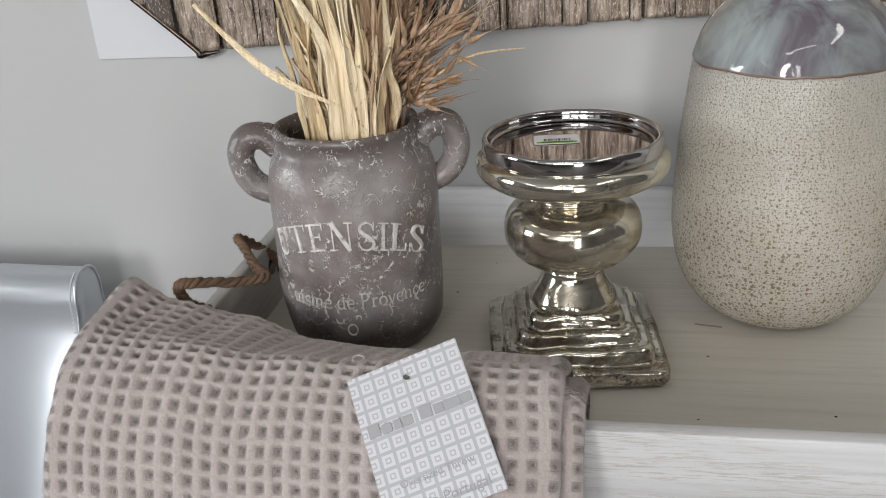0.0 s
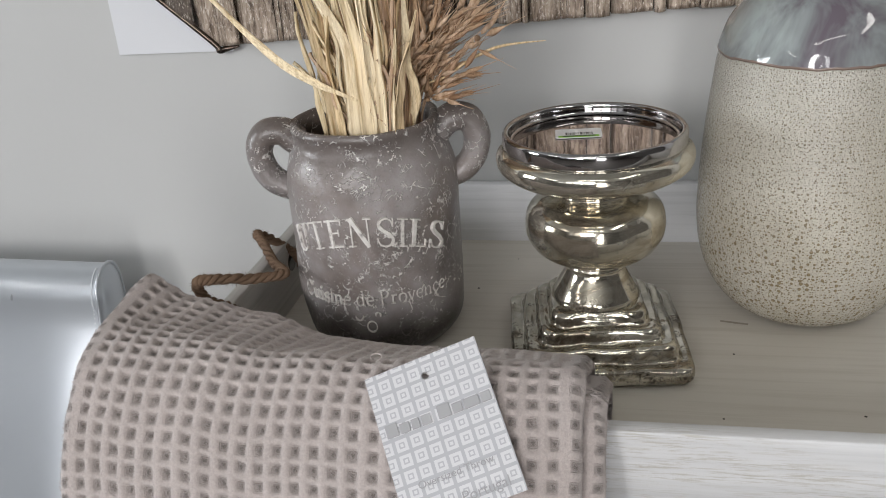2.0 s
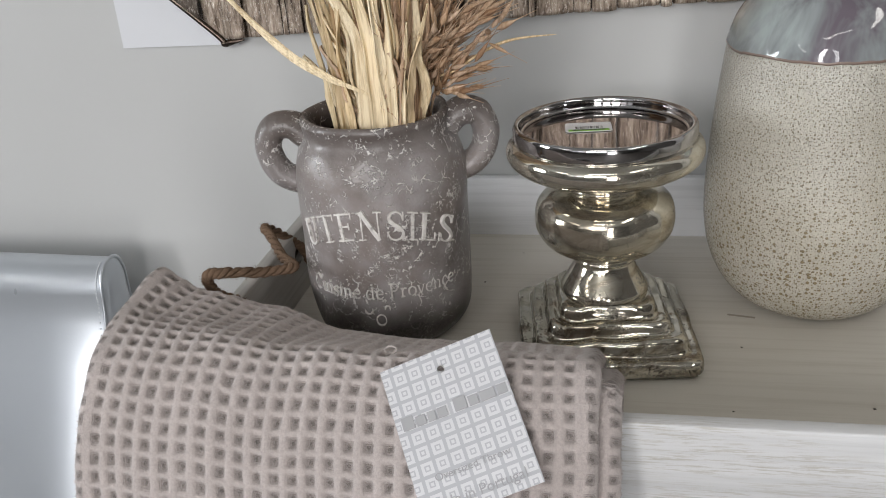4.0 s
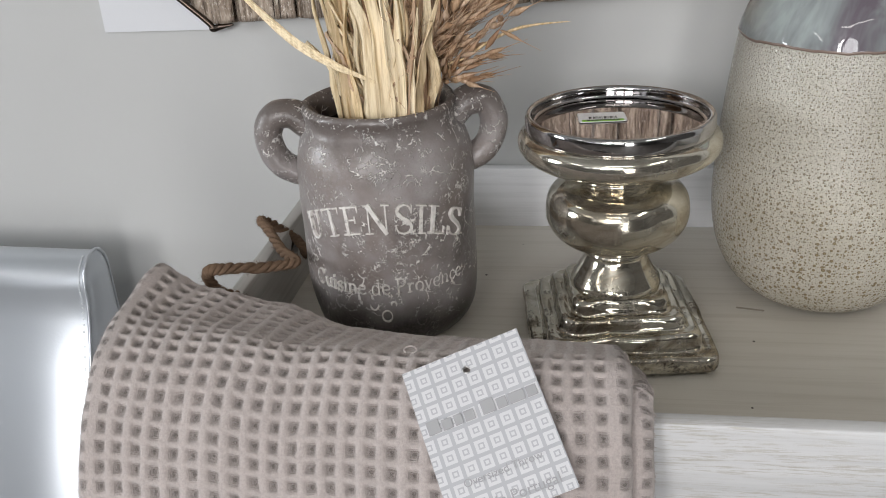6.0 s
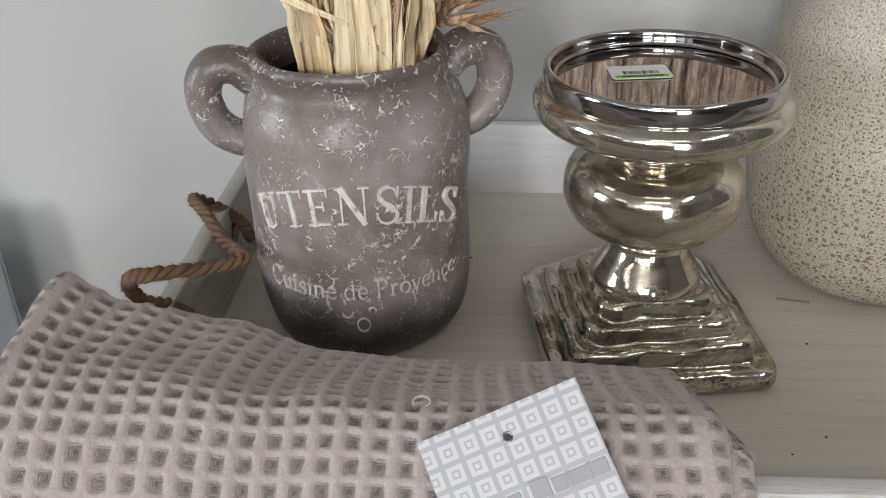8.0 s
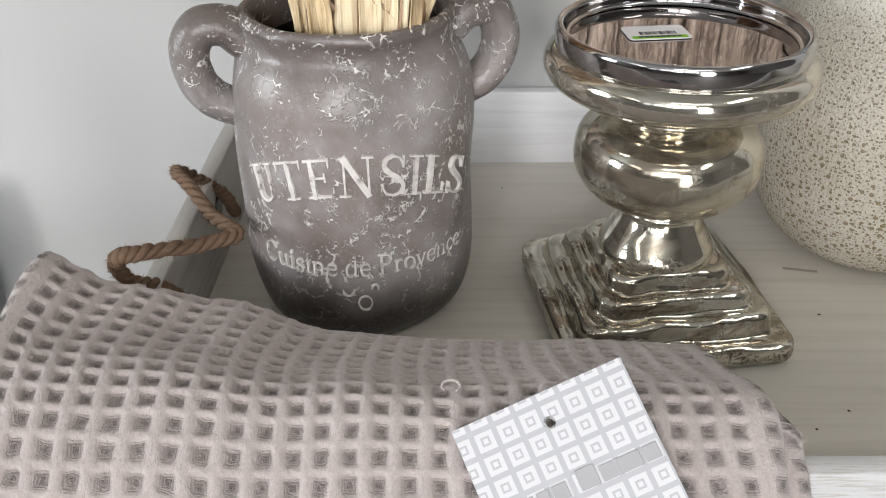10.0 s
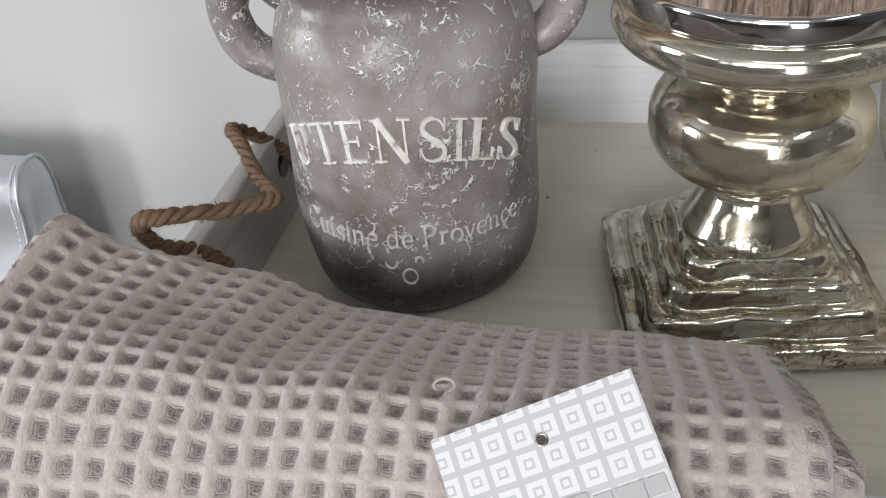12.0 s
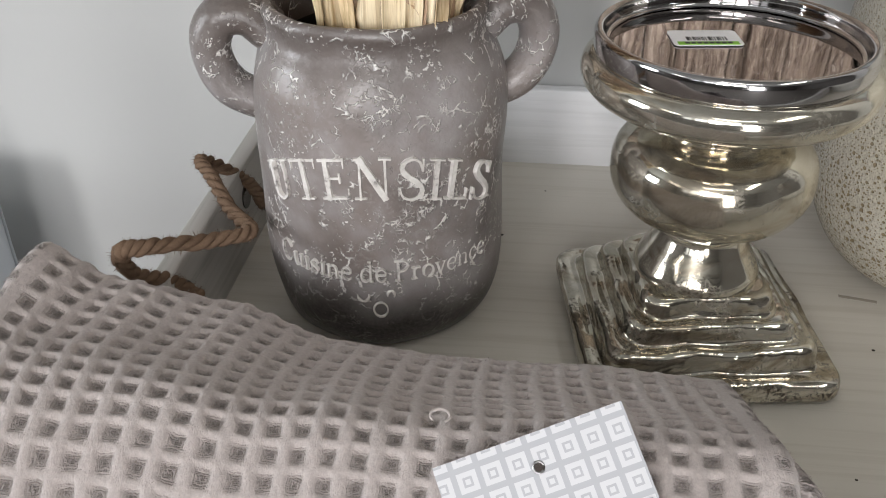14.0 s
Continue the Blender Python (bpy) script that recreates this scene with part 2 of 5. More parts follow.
def vase_skin():
    m = mat("pitted_cream_glaze", (0.58, 0.54, 0.44), 0.32)
    n = Net(m)
    v = n.vec()
    height = n.node("ShaderNodeSeparateXYZ", {0: v}).outputs["Z"]
    low = n.node("ShaderNodeMapRange", {"Value": n.math("ADD", height, n.math("MULTIPLY", n.noise(v, 18.0, 3), 0.08)), "From Min": 0.09, "From Max": 0.21, "To Min": 1.0, "To Max": 0.42}).outputs[0]
    xyz = n.node("ShaderNodeSeparateXYZ", {0: v}).outputs
    turn = n.math("MULTIPLY", n.math("ARCTAN2", xyz["X"], n.math("MULTIPLY", xyz["Y"], -1.0)), 0.075)
    flat = n.node("ShaderNodeCombineXYZ", {0: turn, 1: height}).outputs[0]
    pits, micro = None, None
    for scale, least, most, keep, seen in ((225.0, 0.08, 0.20, 0.22, low), (450.0, 0.12, 0.15, 0.36, n.math("ADD", n.math("MULTIPLY", low, 0.3), 0.7)), (820.0, 0.18, 0.16, 0.20, 1.0)):
        cell = n.node("ShaderNodeTexVoronoi", {"Vector": flat, "Scale": scale, "Randomness": 0.8}, voronoi_dimensions="2D").outputs
        dice = n.node("ShaderNodeSeparateColor", {0: cell["Color"]}).outputs
        rad = n.math("MULTIPLY", n.math("ADD", n.math("MULTIPLY", dice[0], most), least), seen)
        rad = n.math("MULTIPLY", rad, n.math("GREATER_THAN", dice[1], keep))
        one = n.node("ShaderNodeMapRange", {"Value": n.math("SUBTRACT", rad, cell["Distance"]), "From Min": -0.02, "From Max": 0.05, "To Min": 0.0, "To Max": 1.0}).outputs[0]
        if scale > 800:
            micro = one
        else:
            pits = one if pits is None else n.math("MAXIMUM", pits, one)
    cloud = n.noise(v, 16.0, 4)
    base = n.ramp(cloud, (0.3, (0.50, 0.46, 0.37)), (0.7, (0.62, 0.585, 0.50)))
    base = n.mix(n.grey(height, (0.10, 0.0), (0.21, 0.55)), base, (0.44, 0.435, 0.40))
    ring = n.ramp(pits, (0.0, (1.0, 1.0, 1.0)), (0.25, (0.76, 0.70, 0.60)), (0.6, (0.42, 0.34, 0.23)), (1.0, (0.50, 0.41, 0.28)))
    n.put("Base Color", n.mix(n.math("ADD", n.math("MULTIPLY", low, 0.75), 0.20), base, ring, "MULTIPLY"))
    lumps = n.noise(v, 420.0, 2)
    n.put("Roughness", n.grey(lumps, (0.35, 0.08), (0.7, 0.18)))
    hgt = n.math("SUBTRACT", n.math("MULTIPLY", lumps, 0.55), n.math("MAXIMUM", pits, n.math("MULTIPLY", micro, 0.6)))
    n.bump(hgt, 1.0, 0.0022)
    return m


M_VASE = vase_skin()
M_GLAZE = mat("grey_blue_drip_glaze", (0.22, 0.235, 0.235), 0.06)
_n = Net(M_GLAZE)
_c = _n.noise(_n.vec((1, 1, 0.35)), 32.0, 4, 0.6, 0.6)
_n.put("Base Color", _n.ramp(_c, (0.36, (0.13, 0.11, 0.13)), (0.50, (0.215, 0.23, 0.235)), (0.68, (0.33, 0.37, 0.365))))
_n.bump(_n.noise(_n.vec(), 30.0, 2), 0.45, 0.005)
M_RUST = mat("rusty_glaze_line", (0.19, 0.135, 0.11), 0.3)


def cloth(name, c):
    m = mat(name, c, 0.95, spec=0.1)
    n = Net(m)
    v = n.vec()
    fuzz = n.noise(v, 700.0, 5, 0.75)
    cloud = n.noise(v, 30.0, 3)
    base = n.ramp(fuzz, (0.30, tuple(k * 0.80 for k in c)), (0.65, tuple(min(1, k * 1.10) for k in c)))
    n.put("Base Color", n.mix(n.grey(cloud, (0.35, 0.0), (0.75, 0.25)), base, tuple(k * 0.82 for k in c)))
    n.bump(fuzz, 0.35, 0.0006)
    n.b.inputs["Sheen Weight"].default_value = 0.35
    n.b.inputs["Sheen Roughness"].default_value = 0.6
    return m


M_THROW = cloth("waffle_cotton", (0.46, 0.405, 0.385))
M_WAFFLE = cloth("waffle_weave_shaded_cells", (0.46, 0.405, 0.385))
_n = Net(M_WAFFLE)
_uv = _n.coords.outputs["UV"]
_cell = _n.node("ShaderNodeSeparateXYZ", {0: _uv}).outputs
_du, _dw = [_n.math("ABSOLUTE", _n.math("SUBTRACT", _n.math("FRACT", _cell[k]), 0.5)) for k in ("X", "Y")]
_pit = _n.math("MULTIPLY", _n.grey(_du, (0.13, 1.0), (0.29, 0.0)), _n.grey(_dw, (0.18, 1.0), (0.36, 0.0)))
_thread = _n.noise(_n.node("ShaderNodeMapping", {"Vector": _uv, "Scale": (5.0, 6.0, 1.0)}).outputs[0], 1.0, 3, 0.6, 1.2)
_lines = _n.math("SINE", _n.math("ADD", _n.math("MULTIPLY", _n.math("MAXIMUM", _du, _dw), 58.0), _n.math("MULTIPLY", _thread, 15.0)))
# painted shade of the thread gaps, deepest at each cell's back edge
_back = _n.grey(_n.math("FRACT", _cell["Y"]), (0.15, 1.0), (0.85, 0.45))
_gap_shade = _n.math("MULTIPLY", _n.math("MULTIPLY", _pit, _back), _n.math("MULTIPLY", _n.grey(_n.math("ADD", _n.math("MULTIPLY", _lines, 0.5), 0.5), (0.25, 1.0), (0.55, 0.0)), _n.grey(_thread, (0.44, 1.0), (0.60, 0.15))))
# cell floors and gaps are darkened in the yarn colour for their shade
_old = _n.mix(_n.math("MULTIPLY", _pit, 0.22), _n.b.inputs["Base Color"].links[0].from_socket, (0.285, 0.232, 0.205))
_old = _n.mix(_n.math("MULTIPLY", _gap_shade, 0.60), _old, (0.150, 0.115, 0.094))
# shade of holes between the threads at each cell's bottom, put into the colour
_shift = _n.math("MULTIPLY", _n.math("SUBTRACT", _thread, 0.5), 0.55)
_hole_shade = _n.math("MULTIPLY", _n.grey(_n.math("ABSOLUTE", _n.math("ADD", _du, _shift)), (0.05, 1.0), (0.12, 0.0)), _n.grey(_n.math("ABSOLUTE", _n.math("SUBTRACT", _dw, _shift)), (0.07, 1.0), (0.16, 0.0)))
_n.put("Base Color", _n.mix(_n.math("MULTIPLY", _hole_shade, 0.55), _old, (0.075, 0.056, 0.045)))
_first = _n.bump(_n.math("MULTIPLY", _lines, _pit), 0.7, 0.0010, _n.b.inputs["Normal"].links[0].from_socket)
_n.bump(_n.noise(_n.node("ShaderNodeMapping", {"Vector": _uv, "Scale": (9.0, 4.0, 1.0)}).outputs[0], 1.0, 4, 0.65, 0.8), 0.5, 0.0012, _first)
M_ROPE = cloth("jute_rope", (0.178, 0.118, 0.080))
M_ROPE.node_tree.nodes["Principled BSDF"].inputs["Sheen Weight"].default_value = 0.0
M_CARD = mat("white_card", (0.80, 0.80, 0.81), 0.5)
M_PATTERN = mat("card_with_grey_squares", (0.74, 0.74, 0.76), 0.5)
_n = Net(M_PATTERN)
_xy = _n.node("ShaderNodeSeparateXYZ", {0: _n.vec((122.0, 122.0, 1.0))}).outputs
_far = _n.math("MAXIMUM", *[_n.math("ABSOLUTE", _n.math("SUBTRACT", _n.math("FRACT", _n.math("ADD", _xy[k], 7.0 + o)), 0.5)) for k, o in (("X", 0.35), ("Y", 0.42))])
_sq = _n.ramp(_far, (0.0, (0.63, 0.63, 0.645)), (0.10, (0.44, 0.445, 0.47)), (0.19, (0.63, 0.63, 0.645)), (0.30, (0.63, 0.63, 0.645)), (0.385, (0.44, 0.445, 0.47)))
_sq.node.color_ramp.interpolation = "CONSTANT"
_n.put("Base Color", _sq)
M_WORD = mat("grey_foil_word", (0.37, 0.37, 0.38), 0.45, 0.0)
M_GREYINK = mat("grey_ink", (0.36, 0.36, 0.37), 0.4)
M_SCUFF = mat("brown_scuff", (0.34, 0.305, 0.255), 0.7)
M_INK = mat("black_ink", (0.03, 0.03, 0.03), 0.6)
M_GREEN = mat("green_ink", (0.22, 0.48, 0.05), 0.6)
M_EYELET = mat("dull_steel", (0.55, 0.55, 0.55), 0.3, 1.0)
M_SILVER = mat("silver_vinyl", (0.50, 0.53, 0.565), 0.28, 0.62)
_n = Net(M_SILVER)
_c = _n.noise(_n.vec((6, 6, 4)), 3.0, 3)
_n.put("Roughness", _n.grey(_c, (0.3, 0.27), (0.7, 0.31)))
_n.bump(_n.noise(_n.vec(), 500.0, 3), 0.1, 0.0006)
M_THREAD = mat("pale_stitching", (0.62, 0.64, 0.66), 0.7)
M_PAPER = plaster("white_backing_sheet", (0.63, 0.64, 0.665))
M_EDGE = mat("dark_panel_edge", (0.035, 0.028, 0.024), 0.12)
M_EDGING = mat("burnished_metal_edging", (0.085, 0.066, 0.055), 0.25, 1.0)
M_WHITE = whitewashed("console_paint", (0.62, 0.62, 0.60), (0.80, 0.80, 0.79), contrast=0.5)


def bark():
    m = mat("silvered_brown_slat", (0.25, 0.21, 0.18), 0.24, 0.45)
    n = Net(m)
    rnd = n.node("ShaderNodeObjectInfo").outputs["Random"]
    streak = n.noise(n.vec((200, 200, 26)), 1.4, 5, 0.7, 0.5)
    pebble = n.noise(n.vec((1, 1, 0.16)), 340.0, 4, 0.6)
    glint = n.noise(n.vec((1, 1, 0.35)), 700.0, 3, 0.6)
    base = n.ramp(streak, (0.34, (0.085, 0.062, 0.046)), (0.50, (0.34, 0.270, 0.212)), (0.68, (0.58, 0.495, 0.41)))
    base = n.mix(n.grey(rnd, (0.84, 0.0), (0.94, 0.8)), base, (0.06, 0.048, 0.04))
    # bright glints are painted into the slat colour as fine flecks
    n.put("Base Color", n.mix(n.grey(glint, (0.57, 0.0), (0.66, 0.65)), base, (0.82, 0.75, 0.67)))
    first = n.bump(streak, 0.7, 0.002)
    n.bump(pebble, 0.7, 0.0016, first)
    return m


M_BARK = bark()


def straw(name, a, b):
    m = mat(name, a, 0.6, spec=0.3)
    n = Net(m)
    rnd = n.node("ShaderNodeObjectInfo").outputs["Random"]
    s = n.noise(n.vec((420, 420, 18)), 1.0, 4, 0.65)
    blot = n.noise(n.vec((1, 1, 0.4)), 60.0, 3)
    base = n.ramp(s, (0.32, tuple(k * q for k, q in zip(a, (0.62, 0.55, 0.45)))), (0.58, a))
    tone = n.ramp(rnd, (0.0, (1.15, 1.16, 1.16)), (0.3, (1.06, 1.03, 0.97)), (0.46, (0.86, 0.76, 0.62)), (0.62, (1.14, 1.13, 1.10)), (0.84, (0.60, 0.47, 0.36)), (1.0, (1.0, 0.93, 0.82)))
    base = n.mix(1.0, base, tone, "MULTIPLY")
    n.put("Base Color", n.mix(n.grey(blot, (0.62, 0.0), (0.74, 0.5)), base, tuple(k * 0.5 for k in b)))
    n.bump(s, 0.5, 0.0008)
    return m


M_HUSK = straw("dry_corn_husk", (0.88, 0.775, 0.58), (0.60, 0.45, 0.28))
M_STRAW = straw("yellow_straw_husk", (0.68, 0.575, 0.395), (0.50, 0.36, 0.20))
M_OAT = straw("dry_brown_grass", (0.56, 0.42, 0.315), (0.42, 0.29, 0.21))
M_TUBE = mat("glowing_diffuser", (0.9, 0.9, 0.9), 0.5)
M_TUBE.node_tree.nodes["Principled BSDF"].inputs["Emission Color"].default_value = (1.0, 0.96, 0.9, 1)
M_TUBE.node_tree.nodes["Principled BSDF"].inputs["Emission Strength"].default_value = 6.0
M_ENAMEL = mat("white_enamel", (0.75, 0.75, 0.74), 0.4)


# ---- builders ----
def empty(name, m=None, label="", category="", group="", kind=""):
    ob = new(name)
    ob.empty_display_size = 0.02
    if m is not None:
        ob.matrix_world = m
    return tagged(ob, label, category, group, kind)


def part(name, bm, material, parent=None, label="", smooth=True):
    me = bpy.data.meshes.new(name)
    bm.to_mesh(me)
    bm.free()
    me.materials.append(material)
    if smooth:
        me.polygons.foreach_set("use_smooth", [True] * len(me.polygons))
    ob = new(name, me)
    ob.parent = parent
    return tagged(ob, label)


def box_bm(x0, x1, y0, y1, z0, z1, bevel=0.0, seg=2):
    bm = bmesh.new()
    bmesh.ops.create_cube(bm, size=1)
    for v in bm.verts:
        v.co = Vector(((x0 + x1) / 2 + v.co.x * (x1 - x0), (y0 + y1) / 2 + v.co.y * (y1 - y0), (z0 + z1) / 2 + v.co.z * (z1 - z0)))
    if bevel:
        bmesh.ops.bevel(bm, geom=bm.edges[:], offset=bevel, segments=seg, profile=0.5, affect="EDGES")
    return bm


def smooth_line(points, n):
    """Catmull-Rom through 2D or 3D points."""
    pts = [Vector(p) for p in points]
    out = []
    for i in range(n):
        f = i / (n - 1) * (len(pts) - 1)
        k = min(int(f), len(pts) - 2)
        t = f - k
        a, b, c, d = pts[max(k - 1, 0)], pts[k], pts[k + 1], pts[min(k + 2, len(pts) - 1)]
        out.append(0.5 * ((2 * b) + (c - a) * t + (2 * a - 5 * b + 4 * c - d) * t * t + (3 * b - a - 3 * c + d) * t ** 3))
    return out


def revolve_bm(profile, n=60, seg=96, wobble=None):
    line = smooth_line(profile, n) if n else [Vector(p) for p in profile]
    bm = bmesh.new()
    rings = []
    for p in line:
        r, z = max(p[0], 1e-4), p[1]
        ring = []
        for s in range(seg):
            a = 2 * math.pi * s / seg
            k = wobble(a, z) if wobble else 0.0
            ring.append(bm.verts.new(((r + k) * math.cos(a), (r + k) * math.sin(a), z)))
        rings.append(ring)
    for a, b in zip(rings, rings[1:]):
        for s in range(seg):
            bm.faces.new((a[s], a[(s + 1) % seg], b[(s + 1) % seg], b[s]))
    bm.normal_update()
    return bm


def tube_bm(points, radii, n=40, seg=14, twist=0.0, lobes=0, depth=0.0):
    line = smooth_line(points, n)
    bm = bmesh.new()
    rings = []
    up = Vector((0.123, 0.456, 0.88))
    for i, p in enumerate(line):
        d = (line[min(i + 1, n - 1)] - line[max(i - 1, 0)]).normalized()
        side = d.cross(up).normalized()
        up = side.cross(d).normalized()
        f = i / (n - 1) * (len(radii) - 1)
        k = min(int(f), len(radii) - 2)
        r = radii[k] + (radii[k + 1] - radii[k]) * (f - k)
        ring = []
        for s in range(seg):
            a = 2 * math.pi * s / seg
            rr = r * (1 + depth * math.cos(lobes * a + twist * i))
            ring.append(bm.verts.new(p + side * math.cos(a) * rr + up * math.sin(a) * rr))
        rings.append(ring)
    for a, b in zip(rings, rings[1:]):
        for s in range(seg):
            bm.faces.new((a[s], a[(s + 1) % seg], b[(s + 1) % seg], b[s]))
    bm.faces.new(rings[0][::-1])
    bm.faces.new(rings[-1])
    return bm


# ---- structure ----
WALL_Y = 0.186
tagged(part("wall_back", box_bm(-3.2, 3.2, WALL_Y, WALL_Y + 0.12, -0.85, CEIL), M_WALL, smooth=False), "plain grey-white painted wall", "wall", kind="structure")
# unseen walls, floor and ceiling added, kept dark to cut fill and reflections
side = empty("wall_left", None, "unseen dark side wall with one window", "wall", kind="structure")
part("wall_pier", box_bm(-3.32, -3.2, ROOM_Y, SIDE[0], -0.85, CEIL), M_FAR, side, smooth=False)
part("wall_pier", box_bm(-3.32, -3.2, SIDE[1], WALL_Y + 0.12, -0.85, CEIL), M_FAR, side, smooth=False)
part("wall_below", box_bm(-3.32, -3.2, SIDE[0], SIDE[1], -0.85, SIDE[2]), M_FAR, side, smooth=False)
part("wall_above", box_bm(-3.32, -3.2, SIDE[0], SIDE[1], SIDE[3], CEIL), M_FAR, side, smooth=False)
tagged(part("wall_right", box_bm(3.2, 3.32, ROOM_Y, WALL_Y + 0.12, -0.85, CEIL), M_FAR, smooth=False), "plain unseen dark side wall", "wall", kind="structure")
front = empty("wall_front", None, "unseen dark shop wall with windows and an added low opening", "wall", kind="structure")
holes = [(px - pw / 2, px + pw / 2, PANE_Z0, PANE_Z1) for px, pw, watts in PANES] + [LOW_OPENING]
left = -3.32
for x0, x1, z0, z1 in holes:
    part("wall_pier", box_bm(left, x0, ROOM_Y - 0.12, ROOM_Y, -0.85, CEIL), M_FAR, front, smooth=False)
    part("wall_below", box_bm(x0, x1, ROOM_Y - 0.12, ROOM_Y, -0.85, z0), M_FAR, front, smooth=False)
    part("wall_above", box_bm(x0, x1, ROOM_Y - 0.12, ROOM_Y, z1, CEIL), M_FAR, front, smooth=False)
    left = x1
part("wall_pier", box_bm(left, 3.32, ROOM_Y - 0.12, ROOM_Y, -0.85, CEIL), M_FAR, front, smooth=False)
tagged(part("floor", box_bm(-3.32, 3.32, ROOM_Y - 0.12, WALL_Y + 0.12, -0.95, -0.85), M_FLOOR, smooth=False), "plain dark unseen floor", "floor", kind="structure")
tagged(part("ceiling", box_bm(-3.32, 3.32, ROOM_Y - 0.12, WALL_Y + 0.12, CEIL, CEIL + 0.1), M_CEIL, smooth=False), "plain unseen ceiling", "ceiling", kind="structure")
for lx, ly, sx, sy, watts in LAMPS:
    lamp = empty("ceiling_light", pose(lx, ly, CEIL), "long white ceiling light under the ceiling", "ceiling light", "ceiling lights")
    part("housing", box_bm(-sx / 2 - 0.02, sx / 2 + 0.02, -sy / 2 - 0.02, sy / 2 + 0.02, -0.05, 0.0, 0.006), M_ENAMEL, lamp)
    part("diffuser", box_bm(-sx / 2, sx / 2, -sy / 2, sy / 2, -0.07, -0.051, 0.006), M_TUBE, lamp)

# ---- console and tray ----
H, XL, YB, YF = 0.0555, -0.0908, 0.1687, -0.191
T = 0.0105
XR = 0.56
console = empty("console_table", pose(0, 0, -0.016), "white-painted wooden console table against the wall", "table")
part("tabletop", box_bm(XL - T - 0.004, XR + T + 0.03, YF - T - 0.004, YB + T, -0.03, 0.0, 0.003), M_WHITE, console)
for cx in (XL + 0.03, XR - 0.02):
    for cy in (YF + 0.03, YB - 0.03):
        part("leg", box_bm(cx - 0.025, cx + 0.025, cy - 0.025, cy + 0.025, -0.834, -0.0305, 0.003), M_WHITE, console)

tray = empty("wooden_tray", pose(0, 0, 0), "whitewashed wooden tray with jute rope handles", "tray")
part("base_board", box_bm(XL, XR, YF, YB, -0.0155, 0.0, 0.0), M_TRAY, tray, smooth=False)
part("back_board", box_bm(XL, XR, YB, YB + T, -0.0155, H, 0.0012), M_TRAY_WHITE, tray, "white-painted back board")
part("front_board", box_bm(XL - T, XR + T, YF - T, YF, -0.0155, H, 0.0012), M_FRONT, tray, "white-painted front board")
part("end_board", box_bm(XL - T, XL, YF, YB + T, -0.0155, H, 0.0012), M_TRAY_SIDE, tray)
part("end_board", box_bm(XR, XR + T, YF, YB + T, -0.0155, H, 0.0012), M_TRAY_SIDE, tray)

for sx, sy, sr in ((0.060, 0.069, 0.0011), (0.2575, -0.025, 0.0009), (0.33, -0.095, 0.0010), (0.086, 0.128, 0.0007), (0.245, -0.105, 0.0008), (0.225, -0.118, 0.0007)):
    k = part("dark_speck", revolve_bm([(sr, 0.0002), (0.0001, 0.0004)], 0, 10), M_EDGE, tray)
    k.matrix_basis = pose(sx, sy, 0.0)
dent = part("scuff", box_bm(-0.010, 0.010, -0.0012, 0.0012, 0.0001, 0.0003, 0.0), M_SCUFF, tray, "dull brown scuff mark", smooth=False)
dent.matrix_basis = pose(0.2615, 0.021, 0.0, 0, 0, -12)

# ---- things ----
def crock():
    c = empty("utensil_crock", pose(0, 0, 0), "weathered grey stoneware crock with two loop handles", "crock")
    outer = [(0.001, 0.0), (0.035, 0.0), (0.0470, 0.0022), (0.0563, 0.0108), (0.0605, 0.026), (0.0618, 0.055), (0.0623, 0.085), (0.0622, 0.115), (0.0608, 0.135), (0.0570, 0.149), (0.0530, 0.157), (0.0525, 0.163), (0.0535, 0.168), (0.0515, 0.1715), (0.0475, 0.170), (0.0455, 0.163), (0.047, 0.152)]

    def lump(a, z):
        return 0.0007 * math.sin(3 * a + z * 60) + 0.0005 * math.sin(7 * a - z * 90)

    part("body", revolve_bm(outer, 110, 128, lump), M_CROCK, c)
    part("inside", revolve_bm([(0.047, 0.152), (0.055, 0.13), (0.056, 0.06), (0.045, 0.012), (0.001, 0.01)], 40, 96, lump), M_INSIDE, c, "even near-black inside")
    for s in (-1, 1):
        pts = [(s * 0.050, 0, 0.156), (s * 0.060, 0, 0.1645), (s * 0.0725, 0, 0.1635), (s * 0.0785, 0, 0.152), (s * 0.0765, 0, 0.138), (s * 0.0690, 0, 0.1275), (s * 0.056, 0, 0.1215)]
        strap = tube_bm(pts, [0.0105, 0.0104, 0.0100, 0.0098, 0.0096, 0.0094, 0.0094], 44, 20)
        for v in strap.verts:
            v.co.y *= 1.25
            k = 0.0006 * noise.noise(v.co * 90)
            v.co += Vector((k, k, k))
        h = part("handle", strap, M_CROCK, c)
        h.rotation_euler = (0, 0, radians(13))
    return c


the_crock = crock()
GLYPHS = {}
GLYPHS["U"] = (0.80, [([(0.17, 1), (0.17, 0.4), (0.20, 0.17), (0.36, 0.03), (0.53, 0.14), (0.60, 0.4), (0.60, 1)], [0.155, 0.155, 0.15, 0.10, 0.08, 0.07, 0.07]), ([(0.0, 0.97), (0.36, 0.97)], [0.06, 0.06]), ([(0.46, 0.97), (0.74, 0.97)], [0.06, 0.06])])
GLYPHS["T"] = (0.76, [([(0.36, 0), (0.36, 1)], [0.155, 0.155]), ([(0.0, 0.96), (0.72, 0.96)], [0.08, 0.08]), ([(0.03, 1.0), (0.03, 0.76)], [0.07, 0.03]), ([(0.69, 1.0), (0.69, 0.76)], [0.07, 0.03]), ([(0.18, 0.03), (0.54, 0.03)], [0.06, 0.06])])
